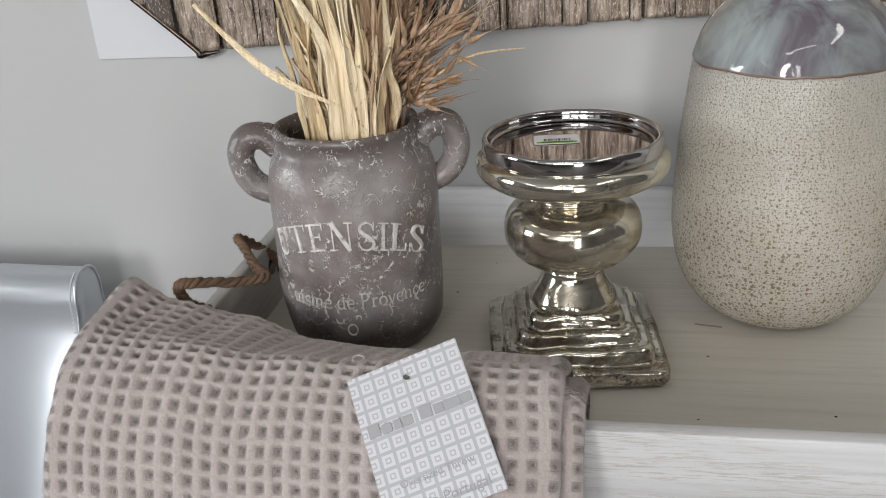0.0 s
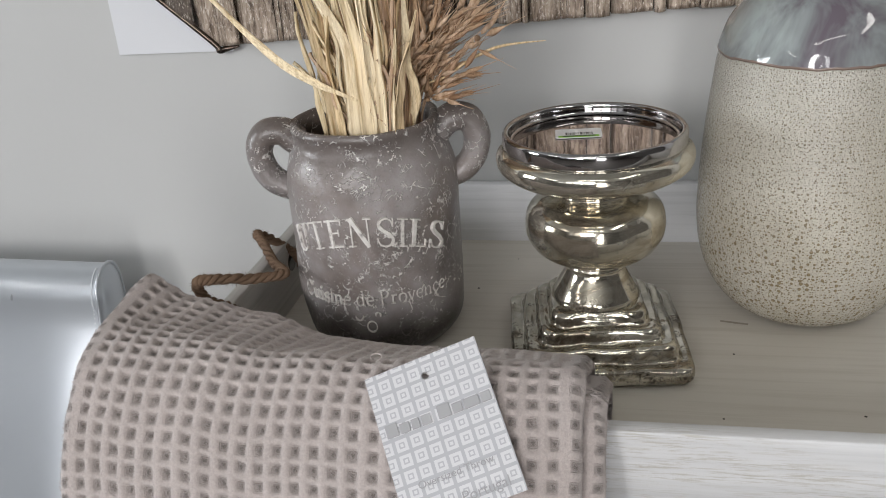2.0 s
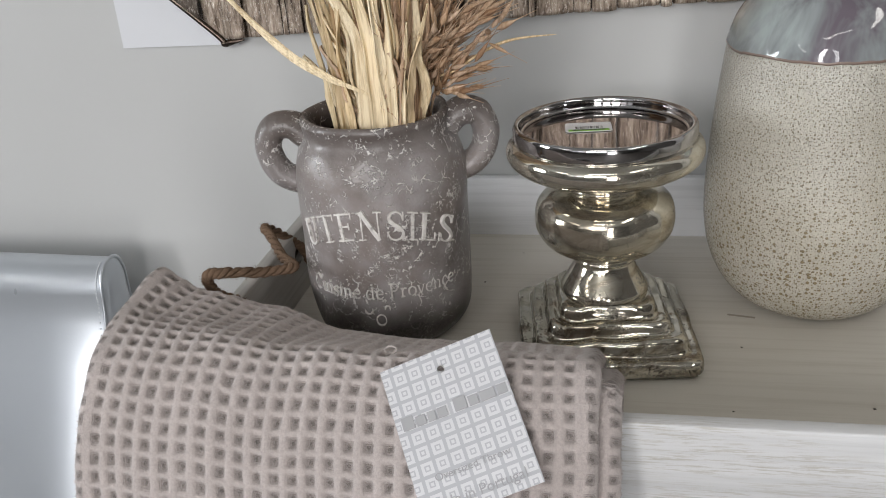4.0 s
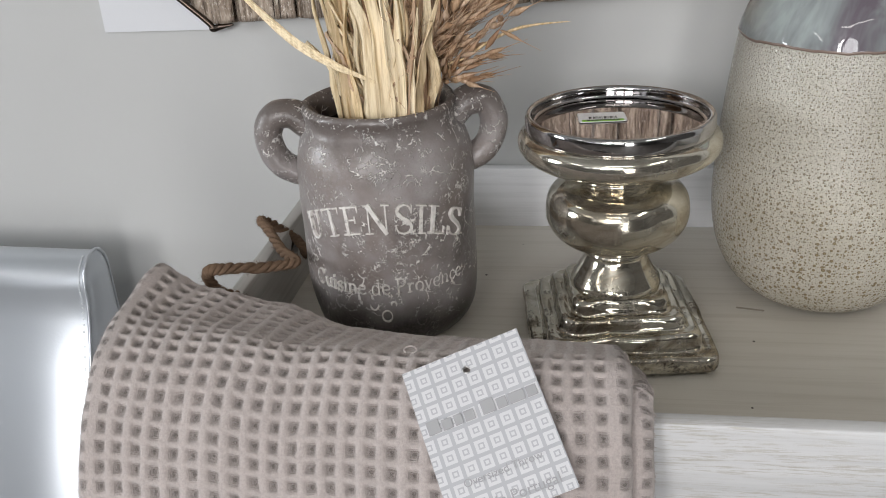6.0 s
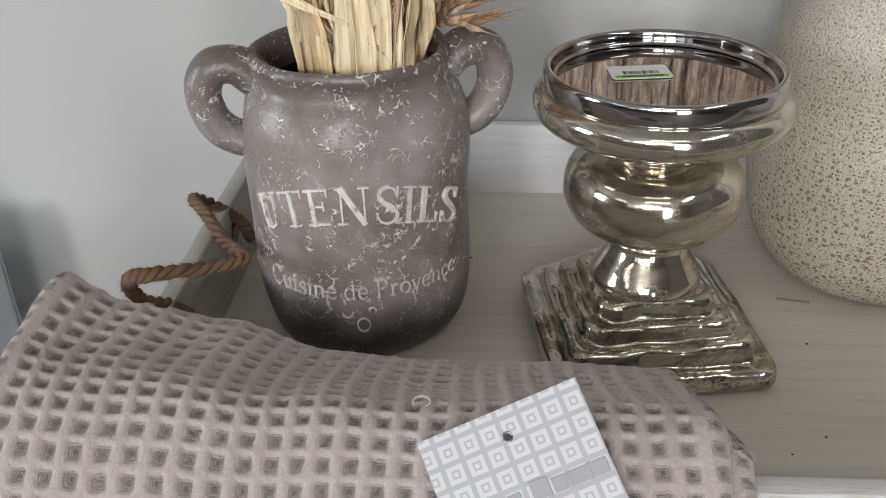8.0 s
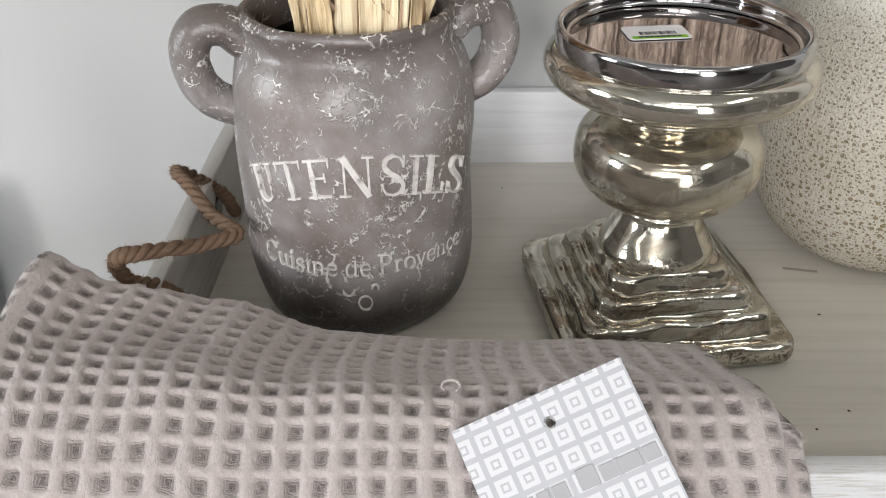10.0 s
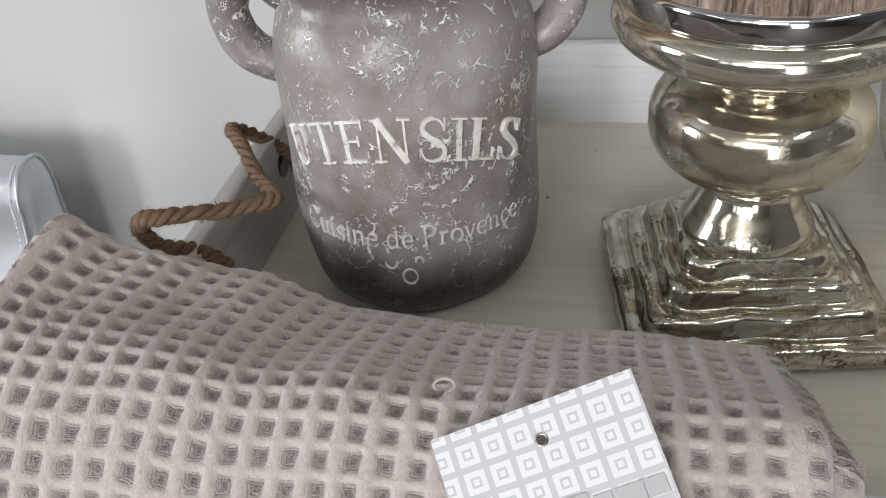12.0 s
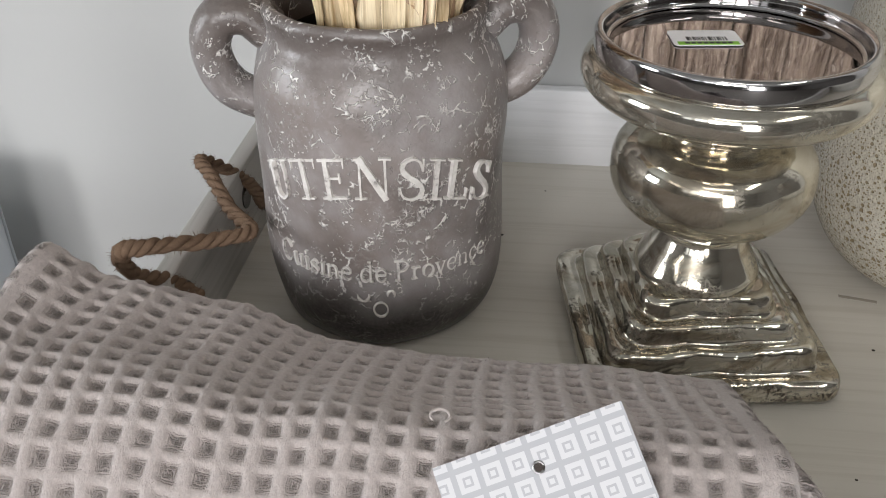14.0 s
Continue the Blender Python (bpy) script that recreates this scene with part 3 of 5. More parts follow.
GLYPHS["E"] = (0.74, [([(0.17, 0), (0.17, 1)], [0.155, 0.155]), ([(0.0, 0.96), (0.62, 0.96)], [0.08, 0.08]), ([(0.2, 0.52), (0.47, 0.52)], [0.07, 0.07]), ([(0.0, 0.04), (0.66, 0.04)], [0.08, 0.08]), ([(0.59, 1.0), (0.59, 0.76)], [0.07, 0.03]), ([(0.46, 0.64), (0.46, 0.40)], [0.06, 0.06]), ([(0.63, 0.0), (0.63, 0.27)], [0.07, 0.03])])
GLYPHS["N"] = (0.92, [([(0.14, 0), (0.14, 0.95)], [0.07, 0.07]), ([(0.12, 1.0), (0.70, 0.0)], [0.2, 0.2]), ([(0.70, 0.0), (0.70, 1.0)], [0.07, 0.07]), ([(0.0, 0.97), (0.22, 0.97)], [0.06, 0.06]), ([(0.56, 0.97), (0.84, 0.97)], [0.06, 0.06]), ([(0.0, 0.03), (0.28, 0.03)], [0.06, 0.06])])
GLYPHS["S"] = (0.70, [([(0.56, 0.70), (0.50, 0.90), (0.34, 0.98), (0.15, 0.89), (0.11, 0.72), (0.24, 0.57), (0.44, 0.44), (0.57, 0.27), (0.50, 0.09), (0.31, 0.02), (0.13, 0.10), (0.06, 0.31)], [0.05, 0.07, 0.08, 0.11, 0.15, 0.19, 0.19, 0.15, 0.11, 0.08, 0.07, 0.05]), ([(0.57, 1.0), (0.57, 0.70)], [0.05, 0.05]), ([(0.05, 0.0), (0.05, 0.31)], [0.05, 0.05])])
GLYPHS["I"] = (0.42, [([(0.18, 0), (0.18, 1)], [0.155, 0.155]), ([(0.0, 0.97), (0.36, 0.97)], [0.06, 0.06]), ([(0.0, 0.03), (0.36, 0.03)], [0.06, 0.06])])
GLYPHS["C"] = (0.74, [([(0.62, 0.72), (0.52, 0.95), (0.33, 1.0), (0.12, 0.82), (0.06, 0.5), (0.12, 0.18), (0.33, 0.0), (0.52, 0.06), (0.64, 0.26)], [0.05, 0.08, 0.09, 0.15, 0.17, 0.15, 0.09, 0.08, 0.05])])
GLYPHS["u"] = (0.62, [([(0.1, 0.6), (0.1, 0.2), (0.2, 0.02), (0.36, 0.08), (0.42, 0.2)], [0.13, 0.13, 0.1, 0.07, 0.06]), ([(0.45, 0.6), (0.45, 0.0)], [0.13, 0.13]), ([(0.0, 0.58), (0.16, 0.58)], [0.06, 0.06]), ([(0.34, 0.58), (0.5, 0.58)], [0.06, 0.06]), ([(0.45, 0.03), (0.57, 0.03)], [0.06, 0.06])])
GLYPHS["i"] = (0.32, [([(0.13, 0.6), (0.13, 0.0)], [0.13, 0.13]), ([(0.0, 0.03), (0.26, 0.03)], [0.06, 0.06]), ([(0.0, 0.58), (0.16, 0.58)], [0.06, 0.06]), ([(0.13, 0.78), (0.13, 0.92)], [0.13, 0.13])])
GLYPHS["s"] = (0.48, [([(0.36, 0.44), (0.30, 0.58), (0.18, 0.60), (0.07, 0.50), (0.12, 0.38), (0.28, 0.27), (0.38, 0.15), (0.30, 0.03), (0.18, 0.0), (0.06, 0.06), (0.04, 0.18)], [0.05, 0.06, 0.07, 0.1, 0.13, 0.14, 0.12, 0.08, 0.06, 0.05, 0.05])])
GLYPHS["n"] = (0.62, [([(0.1, 0.6), (0.1, 0.0)], [0.13, 0.13]), ([(0.12, 0.42), (0.22, 0.57), (0.36, 0.56), (0.43, 0.42), (0.43, 0.0)], [0.06, 0.08, 0.1, 0.13, 0.13]), ([(0.0, 0.58), (0.12, 0.58)], [0.06, 0.06]), ([(0.0, 0.03), (0.21, 0.03)], [0.06, 0.06]), ([(0.33, 0.03), (0.55, 0.03)], [0.06, 0.06])])
GLYPHS["e"] = (0.54, [([(0.08, 0.33), (0.42, 0.33)], [0.06, 0.06]), ([(0.43, 0.34), (0.40, 0.53), (0.25, 0.61), (0.10, 0.50), (0.06, 0.30), (0.12, 0.10), (0.27, 0.0), (0.44, 0.12)], [0.08, 0.1, 0.08, 0.12, 0.14, 0.12, 0.08, 0.05])])
GLYPHS["d"] = (0.62, [([(0.40, 0.5), (0.25, 0.60), (0.10, 0.50), (0.06, 0.30), (0.10, 0.10), (0.24, 0.0), (0.40, 0.1)], [0.06, 0.08, 0.12, 0.14, 0.12, 0.08, 0.06]), ([(0.43, 1.0), (0.43, 0.0)], [0.13, 0.13]), ([(0.32, 0.97), (0.46, 0.97)], [0.06, 0.06]), ([(0.43, 0.03), (0.55, 0.03)], [0.06, 0.06])])
GLYPHS["P"] = (0.66, [([(0.15, 0.0), (0.15, 1.0)], [0.155, 0.155]), ([(0.14, 0.96), (0.40, 0.96), (0.55, 0.74), (0.40, 0.5), (0.14, 0.48)], [0.06, 0.08, 0.16, 0.08, 0.06]), ([(0.0, 0.03), (0.32, 0.03)], [0.06, 0.06]), ([(0.0, 0.97), (0.2, 0.97)], [0.06, 0.06])])
GLYPHS["r"] = (0.46, [([(0.12, 0.6), (0.12, 0.0)], [0.13, 0.13]), ([(0.12, 0.40), (0.22, 0.56), (0.36, 0.55)], [0.06, 0.08, 0.13]), ([(0.0, 0.03), (0.26, 0.03)], [0.06, 0.06]), ([(0.0, 0.58), (0.14, 0.58)], [0.06, 0.06])])
GLYPHS["o"] = (0.56, [([(0.26, 0.61), (0.10, 0.50), (0.06, 0.30), (0.10, 0.10), (0.26, 0.0), (0.42, 0.10), (0.47, 0.30), (0.42, 0.50), (0.26, 0.61)], [0.08, 0.12, 0.14, 0.12, 0.08, 0.12, 0.14, 0.12, 0.08])])
GLYPHS["v"] = (0.52, [([(0.06, 0.6), (0.24, 0.0)], [0.13, 0.13]), ([(0.24, 0.0), (0.42, 0.6)], [0.07, 0.07]), ([(-0.02, 0.58), (0.18, 0.58)], [0.05, 0.05]), ([(0.32, 0.58), (0.5, 0.58)], [0.05, 0.05])])
GLYPHS["c"] = (0.50, [([(0.42, 0.46), (0.34, 0.58), (0.22, 0.61), (0.10, 0.50), (0.06, 0.30), (0.12, 0.10), (0.26, 0.0), (0.42, 0.12)], [0.08, 0.1, 0.08, 0.12, 0.14, 0.12, 0.08, 0.05])])
GLYPHS[" "] = (0.26, [])
GLYPHS["L"] = (0.72, [([(0.17, 0), (0.17, 1)], [0.155, 0.155]), ([(0.0, 0.97), (0.36, 0.97)], [0.06, 0.06]), ([(0.0, 0.04), (0.64, 0.04)], [0.08, 0.08]), ([(0.61, 0.0), (0.61, 0.30)], [0.07, 0.03])])


def serif_word(text, size, radius, z, centre, bow, depth, material, parent, stretch=1.0, weight=1.0, fan=0.0, drop=0.0):
    """Raised serif capitals wrapped round an upright cylinder, a mesh a letter."""
    total = sum(GLYPHS[k][0] for k in text) * size * stretch
    pen = -total / 2
    rnd = random.Random(3)
    for ch in text:
        adv, strokes = GLYPHS[ch]
        if not strokes:
            pen += adv * size * stretch
            continue
        bm = bmesh.new()
        tilt = fan * (pen + adv * size * stretch / 2) / (total / 2) + rnd.uniform(-0.02, 0.02)

        def wrap(u, v, d):
            a = (pen + (u + tilt * v) * size * stretch) / radius
            r = radius + d + 0.0003 * noise.noise(Vector((u * 4, v * 4, pen * 300)))
            return Vector((r * math.sin(a + centre), -r * math.cos(a + centre), z + v * size - bow * (1 - math.cos(a)) - drop * a))

        for k, (path, widths) in enumerate(strokes):
            n = 5 * len(path)
            line = smooth_line([(x, y, 0) for x, y in path], n)
            rows = []
            for i, p in enumerate(line):
                d = (line[min(i + 1, n - 1)] - line[max(i - 1, 0)]).normalized()
                f = i / (n - 1) * (len(widths) - 1)
                q = min(int(f), len(widths) - 2)
                w = (widths[q] + (widths[q + 1] - widths[q]) * (f - q)) * (1 + 0.30 * noise.noise(Vector((i * 0.5, k, pen * 100)))) * weight / 2
                sx, sy = -d.y * w, d.x * w
                top = depth - 0.00006 * k
                rows.append([bm.verts.new(wrap(p.x + sx * e, p.y + sy * e, h)) for e, h in ((1.12, -0.0006), (0.85, top), (-0.85, top), (-1.12, -0.0006))])
            for a, b in zip(rows, rows[1:]):
                for m in range(3):
                    bm.faces.new((a[m], a[m + 1], b[m + 1], b[m]))
            bm.faces.new(rows[0][::-1])
            bm.faces.new(rows[-1])
        bmesh.ops.recalc_face_normals(bm, faces=bm.faces[:])
        part("letter", bm, material, parent, smooth=False)
        pen += adv * size * stretch


serif_word("UTENSILS", 0.0212, 0.0622, 0.0966, radians(9), 0.034, 0.0016, M_LETTER, the_crock, 0.95, 0.82, 0.26, 0.0020)
ring_mark = [(0.0625 * math.sin(0.11 + 0.055 * math.cos(a)), -0.0608 * math.cos(0.11 + 0.055 * math.cos(a)) , 0.0335 + 0.0042 * math.sin(a)) for a in [i * 0.55 for i in range(13)]]
part("ring_mark", tube_bm(ring_mark, [0.0003, 0.0007, 0.0005, 0.0008, 0.0003], 36, 8), M_LETTER, the_crock)
def mark(turn, z, wide, tall, start, end):
    """A raised stroke bent round the body: part of a stamped ring."""
    pts = []
    for i in range(9):
        a = start + (end - start) * i / 8
        q = turn + wide * math.cos(a)
        pts.append((0.0620 * math.sin(q), -0.0620 * math.cos(q), z + tall * math.sin(a)))
    part("ring_mark", tube_bm(pts, [0.0003, 0.0008, 0.0006, 0.0009, 0.0003], 24, 8), M_LETTER, the_crock)


mark(-0.02, 0.0425, 0.045, 0.0034, radians(170), radians(375))
mark(0.20, 0.0430, 0.028, 0.0022, radians(-40), radians(200))
serif_word("Cuisine de Provence", 0.0116, 0.0619, 0.0510, radians(8.5), -0.002, 0.0011, M_LETTER, the_crock, 1.02, 0.72)


def rounded_square(half, r, n=7):
    pts = []
    for qx, qy, a0 in ((1, 1, 0), (-1, 1, 90), (-1, -1, 180), (1, -1, 270)):
        for i in range(n):
            a = radians(a0 + 90 * i / (n - 1))
            pts.append((qx * (half - r) + r * math.cos(a), qy * (half - r) + r * math.sin(a)))
    return pts


def holder():
    c = empty("candle_holder", pose(0.1617, -0.0185, 0, 0, 0, 8), "silvered mercury-glass pillar candle holder with square stepped foot", "candle holder")
    steps = [(0.0, 0.0535), (0.0018, 0.0545), (0.0024, 0.0580), (0.004, 0.0598), (0.0115, 0.0600), (0.0142, 0.0590), (0.0156, 0.0564), (0.0148, 0.0534), (0.0150, 0.0514), (0.0172, 0.0504), (0.0215, 0.0500), (0.0246, 0.0486), (0.0256, 0.0460), (0.0247, 0.0434), (0.0250, 0.0416), (0.0272, 0.0407), (0.0312, 0.0402), (0.0342, 0.0388), (0.0350, 0.0364), (0.0342, 0.0343), (0.0346, 0.0328), (0.0368, 0.0320), (0.0408, 0.0314), (0.0436, 0.0300), (0.0444, 0.0280), (0.0440, 0.0262), (0.0452, 0.0250), (0.0490, 0.0244), (0.0540, 0.0236), (0.0600, 0.0218)]
    bm = bmesh.new()
    rings = []
    for z, h in steps:
        r = 0.010 if h > 0.031 else 0.010 + (0.031 - h) * 2.0
        ring = []
        line = rounded_square(h, min(r, h * 0.95))
        for i, ((ax, ay), (bx, by)) in enumerate(zip(line, line[1:] + line[:1])):
            cuts = 9 if i % 7 == 6 else 1
            for k in range(cuts):
                x, y = ax + (bx - ax) * k / cuts, ay + (by - ay) * k / cuts
                lift = min(1.0, z / 0.012)
                swell = 1.03 + 0.032 * lift * noise.noise(Vector((x * 70, y * 70, z * 120)))
                ring.append(bm.verts.new((x * swell, y * swell, z + 0.0019 * lift * noise.noise(Vector((x * 60 + 9, y * 60, z * 40))))))
        rings.append(ring)
    for a, b in zip(rings, rings[1:]):
        for i in range(len(a)):
            bm.faces.new((a[i], a[(i + 1) % len(a)], b[(i + 1) % len(a)], b[i]))
    bm.faces.new(rings[0][::-1])
    bm.faces.new(rings[-1])
    foot = part("foot", bm, M_MERC_WORN, c, "worn brown-flecked silvered foot")
    sub = foot.modifiers.new("round", "SUBSURF")
    sub.levels = sub.render_levels = 2
    part("stem", revolve_bm([(0.0310, 0.0440), (0.0302, 0.0475), (0.0270, 0.0535), (0.0230, 0.0605), (0.0208, 0.0655), (0.0212, 0.0677), (0.0205, 0.0695), (0.0215, 0.0712), (0.0290, 0.0744), (0.0400, 0.0807), (0.0464, 0.0902), (0.0477, 0.1000), (0.0455, 0.1100), (0.0380, 0.1168), (0.0290, 0.1198), (0.0262, 0.1208), (0.0252, 0.1222), (0.0262, 0.1238), (0.0245, 0.1252), (0.0240, 0.1266), (0.0258, 0.1282), (0.027, 0.131)], 120, 72), M_MERC, c)
    part("cup", revolve_bm([(0.022, 0.1295), (0.033, 0.1302), (0.0450, 0.1322), (0.0570, 0.1362), (0.0638, 0.1412), (0.0656, 0.1466), (0.0645, 0.1515), (0.0610, 0.1545), (0.0570, 0.1552)], 50, 96), M_MERC, c)
    part("rim", revolve_bm([(0.0570, 0.1548), (0.0590, 0.1546), (0.0602, 0.1556), (0.0606, 0.1580), (0.0607, 0.1615), (0.0605, 0.1640), (0.0594, 0.1658), (0.0578, 0.1660), (0.0564, 0.1648), (0.0559, 0.1625), (0.0558, 0.1600), (0.0550, 0.1588), (0.0537, 0.1584)], 48, 128), M_CHROME, c, "polished chrome rim")
    part("mirror_plate", revolve_bm([(0.0552, 0.1580), (0.0001, 0.1580)], 0, 96), M_MIRROR, c, "mirrored glass plate", smooth=False)
    # price sticker, face up
    sb = box_bm(-0.0155, 0.0155, -0.0098, 0.0098, 0.0, 0.0003)
    bmesh.ops.bevel(sb, geom=[e for e in sb.edges if abs(e.verts[0].co.z - e.verts[1].co.z) > 1e-5], offset=0.0025, segments=4, profile=0.5, affect="EDGES")
    st = part("sticker", sb, M_CARD, c, "white price sticker with printed code", smooth=False)
    st.matrix_basis = pose(-0.0095, 0.0100, 0.1584, 0, 0, 178)
    part("green_bar", box_bm(-0.0135, 0.0135, 0.0052, 0.0088, 0.0003, 0.0005), M_GREEN, st, "green printed strip", smooth=False)
    mark = bmesh.new()
    for k in range(8):
        b = bmesh.ops.create_cube(mark, size=1)["verts"]
        for v in b:
            v.co = Vector((-0.0095 + k * 0.0027 + 0.0019 * v.co.x, 0.0070 + 0.0020 * v.co.y, 0.0006 + 0.0002 * v.co.z))
    part("word_bar", mark, M_INK, st, "dark printed word as plain bars", smooth=False)
    x = -0.009
    rnd = random.Random(5)
    bars = bmesh.new()
    while x < 0.0095:
        w = rnd.choice((0.0003, 0.0003, 0.0006, 0.0009))
        b = bmesh.ops.create_cube(bars, size=1)["verts"]
        for v in b:
            v.co = Vector((x + w * v.co.x, 0.0012 + 0.0045 * v.co.y, 0.0004 + 0.0002 * v.co.z))
        x += w + rnd.choice((0.0004, 0.0007))
    part("code_bars", bars, M_INK, st, "black printed bars", smooth=False)
    return c


holder()


def vase():
    c = empty("ceramic_vase", pose(0.314, 0.060, 0), "cream pitted ceramic vase with grey glazed shoulder", "vase")
    side = [(0.001, 0.0), (0.033, 0.0), (0.049, 0.004), (0.064, 0.0175), (0.0750, 0.039), (0.0800, 0.066), (0.0800, 0.098), (0.0770, 0.138), (0.0725, 0.176), (0.0692, 0.1955), (0.0640, 0.1985)]
    part("body", revolve_bm(side, 80, 128), M_VASE, c)

    def drip(a, z):
        return 0.0004 + 0.0003 * math.sin(9 * a) + 0.0002 * math.sin(4 * a + 1)

    def sag(bm):
        for v in bm.verts:
            a = math.atan2(v.co.y, v.co.x)
            f = max(0.0, min(1.0, (0.215 - v.co.z) / 0.016))
            v.co.z -= f * (0.0005 * math.sin(6 * a) + 0.0016 * max(0.0, noise.noise(Vector((math.cos(a) * 7, math.sin(a) * 7, 0.3)))))
        return bm

    part("line", sag(revolve_bm([(0.0693, 0.1966), (0.0697, 0.1976), (0.0691, 0.1990)], 8, 192, drip)), M_RUST, c, "rust-brown glaze line")
    part("shoulder", sag(revolve_bm([(0.0695, 0.1980), (0.0688, 0.2005), (0.0668, 0.2070), (0.0627, 0.2170), (0.0547, 0.2285), (0.0463, 0.2362), (0.0412, 0.2395), (0.0402, 0.2430), (0.0425, 0.2475), (0.0400, 0.2492), (0.0365, 0.2450), (0.039, 0.2330)], 60, 192, drip)), M_GLAZE, c, "glossy grey-blue glazed shoulder")
    return c


vase()


def rope(name, pts, r, parent, label=""):
    """Three strands twisted round one another."""
    n = max(24, int(len(pts) * 14))
    line = smooth_line(pts, n)
    bm = bmesh.new()
    for k in range(3):
        off = []
        up = Vector((0.2, 0.4, 0.9))
        for i, p in enumerate(line):
            d = (line[min(i + 1, n - 1)] - line[max(i - 1, 0)]).normalized()
            side = d.cross(up).normalized()
            up = side.cross(d).normalized()
            a = 2 * math.pi * (k / 3) + i * 0.55
            loose = 1 + 0.45 * noise.noise(Vector((i * 0.31, k * 5.3, 2.0)))
            off.append(p + (side * math.cos(a) + up * math.sin(a)) * r * 0.5 * loose)
        piece = tube_bm(off, [r * (0.54 + 0.13 * noise.noise(Vector((q * 0.9, k * 3.7, 8.0)))) for q in range(24)], n, 10)
        me = bpy.data.meshes.new("strand")
        piece.to_mesh(me)
        piece.free()
        bm.from_mesh(me)
        bpy.data.meshes.remove(me)
    # loose fibres
    rnd = random.Random(len(pts) * 7)
    for i in range(n * 44):
        p = line[rnd.randrange(n)]
        d = Vector((rnd.gauss(0, 1), rnd.gauss(0, 1), rnd.gauss(0, 1))).normalized()
        e = Vector((rnd.gauss(0, 1), rnd.gauss(0, 1), rnd.gauss(0, 1))).normalized()
        a, b = p + d * r * 0.8, p + d * r * 0.95 + e * r * rnd.uniform(0.3, 0.9)
        w = d.cross(e).normalized() * 0.00021
        bm.faces.new([bm.verts.new(q) for q in (a - w, a + w, b)])
    return part(name, bm, M_ROPE, parent, label)


def rope_handles():
    r = 0.0038
    pts = [(XL + 0.010, 0.040, 0.030), (XL + 0.004, 0.041, 0.042), (XL - 0.004, 0.034, 0.054), (-0.103, 0.012, 0.073), (-0.092, -0.004, 0.072), (-0.074, -0.030, 0.068), (-0.056, -0.055, 0.072), (-0.070, -0.072, 0.076), (-0.088, -0.095, 0.086), (-0.099, -0.101, 0.086), (-0.098, -0.094, 0.070), (XL - 0.002, -0.070, 0.050), (XL + 0.006, -0.062, 0.036)]
    rope("rope_handle", pts, r, tray, "twisted brown jute rope handle")
    # flat near-black discs stand in for the shaded depth of the rope holes
    for y in (0.040, -0.062):
        k = part("hole", revolve_bm([(0.0001, 0.0006), (0.0075, 0.0006), (0.0078, 0.0), (0.0001, 0.0)], 0, 20), M_EDGE, tray, "flat dark disc for a drilled hole", smooth=False)
        k.matrix_basis = pose(XL, y, 0.036, 0, 90, 0)


rope_handles()

# ---- throw ----
CELL = 0.0105


def lerp(table, x):
    if x <= table[0][0]:
        return table[0][1]
    for (a, va), (b, vb) in zip(table, table[1:]):
        if x <= b:
            t = (x - a) / (b - a)
            t = t * t * (3 - 2 * t)
            return va + (vb - va) * t
    return table[-1][1]


BACK_Y = [(-0.125, -0.114), (-0.09, -0.113), (-0.05, -0.104), (0.0, -0.108), (0.05, -0.108), (0.11, -0.106), (0.17, -0.112)]
BACK_Z = [(-0.125, 0.104), (-0.09, 0.086), (-0.05, 0.072), (0.0, 0.058), (0.05, 0.053), (0.11, 0.052), (0.17, 0.053)]
RIDGE_Z = [(-0.125, 0.098), (-0.06, 0.094), (0.0, 0.089), (0.05, 0.087), (0.1, 0.090), (0.17, 0.089)]


def throw_line(x):
    """The fold's section across the tray's front board, from its back edge to its hanging front."""
    yb, zb, zr = lerp(BACK_Y, x), lerp(BACK_Z, x), lerp(RIDGE_Z, x)
    pts = [(yb - 0.016, 0.0015), (yb - 0.001, 0.010), (yb + 0.004, zb * 0.55), (yb + 0.001, zb - 0.010), (yb - 0.010, zb), ((yb - 0.195) / 2 - 0.005, (zb + zr) / 2 - 0.001), (-0.193, zr), (-0.217, zr - 0.006), (-0.238, zr - 0.024), (-0.254, zr - 0.046), (-0.263, zr - 0.075), (-0.267, zr - 0.115), (-0.269, zr - 0.17), (-0.270, zr - 0.26)]
    return [Vector((0, y, z)) for y, z in pts]


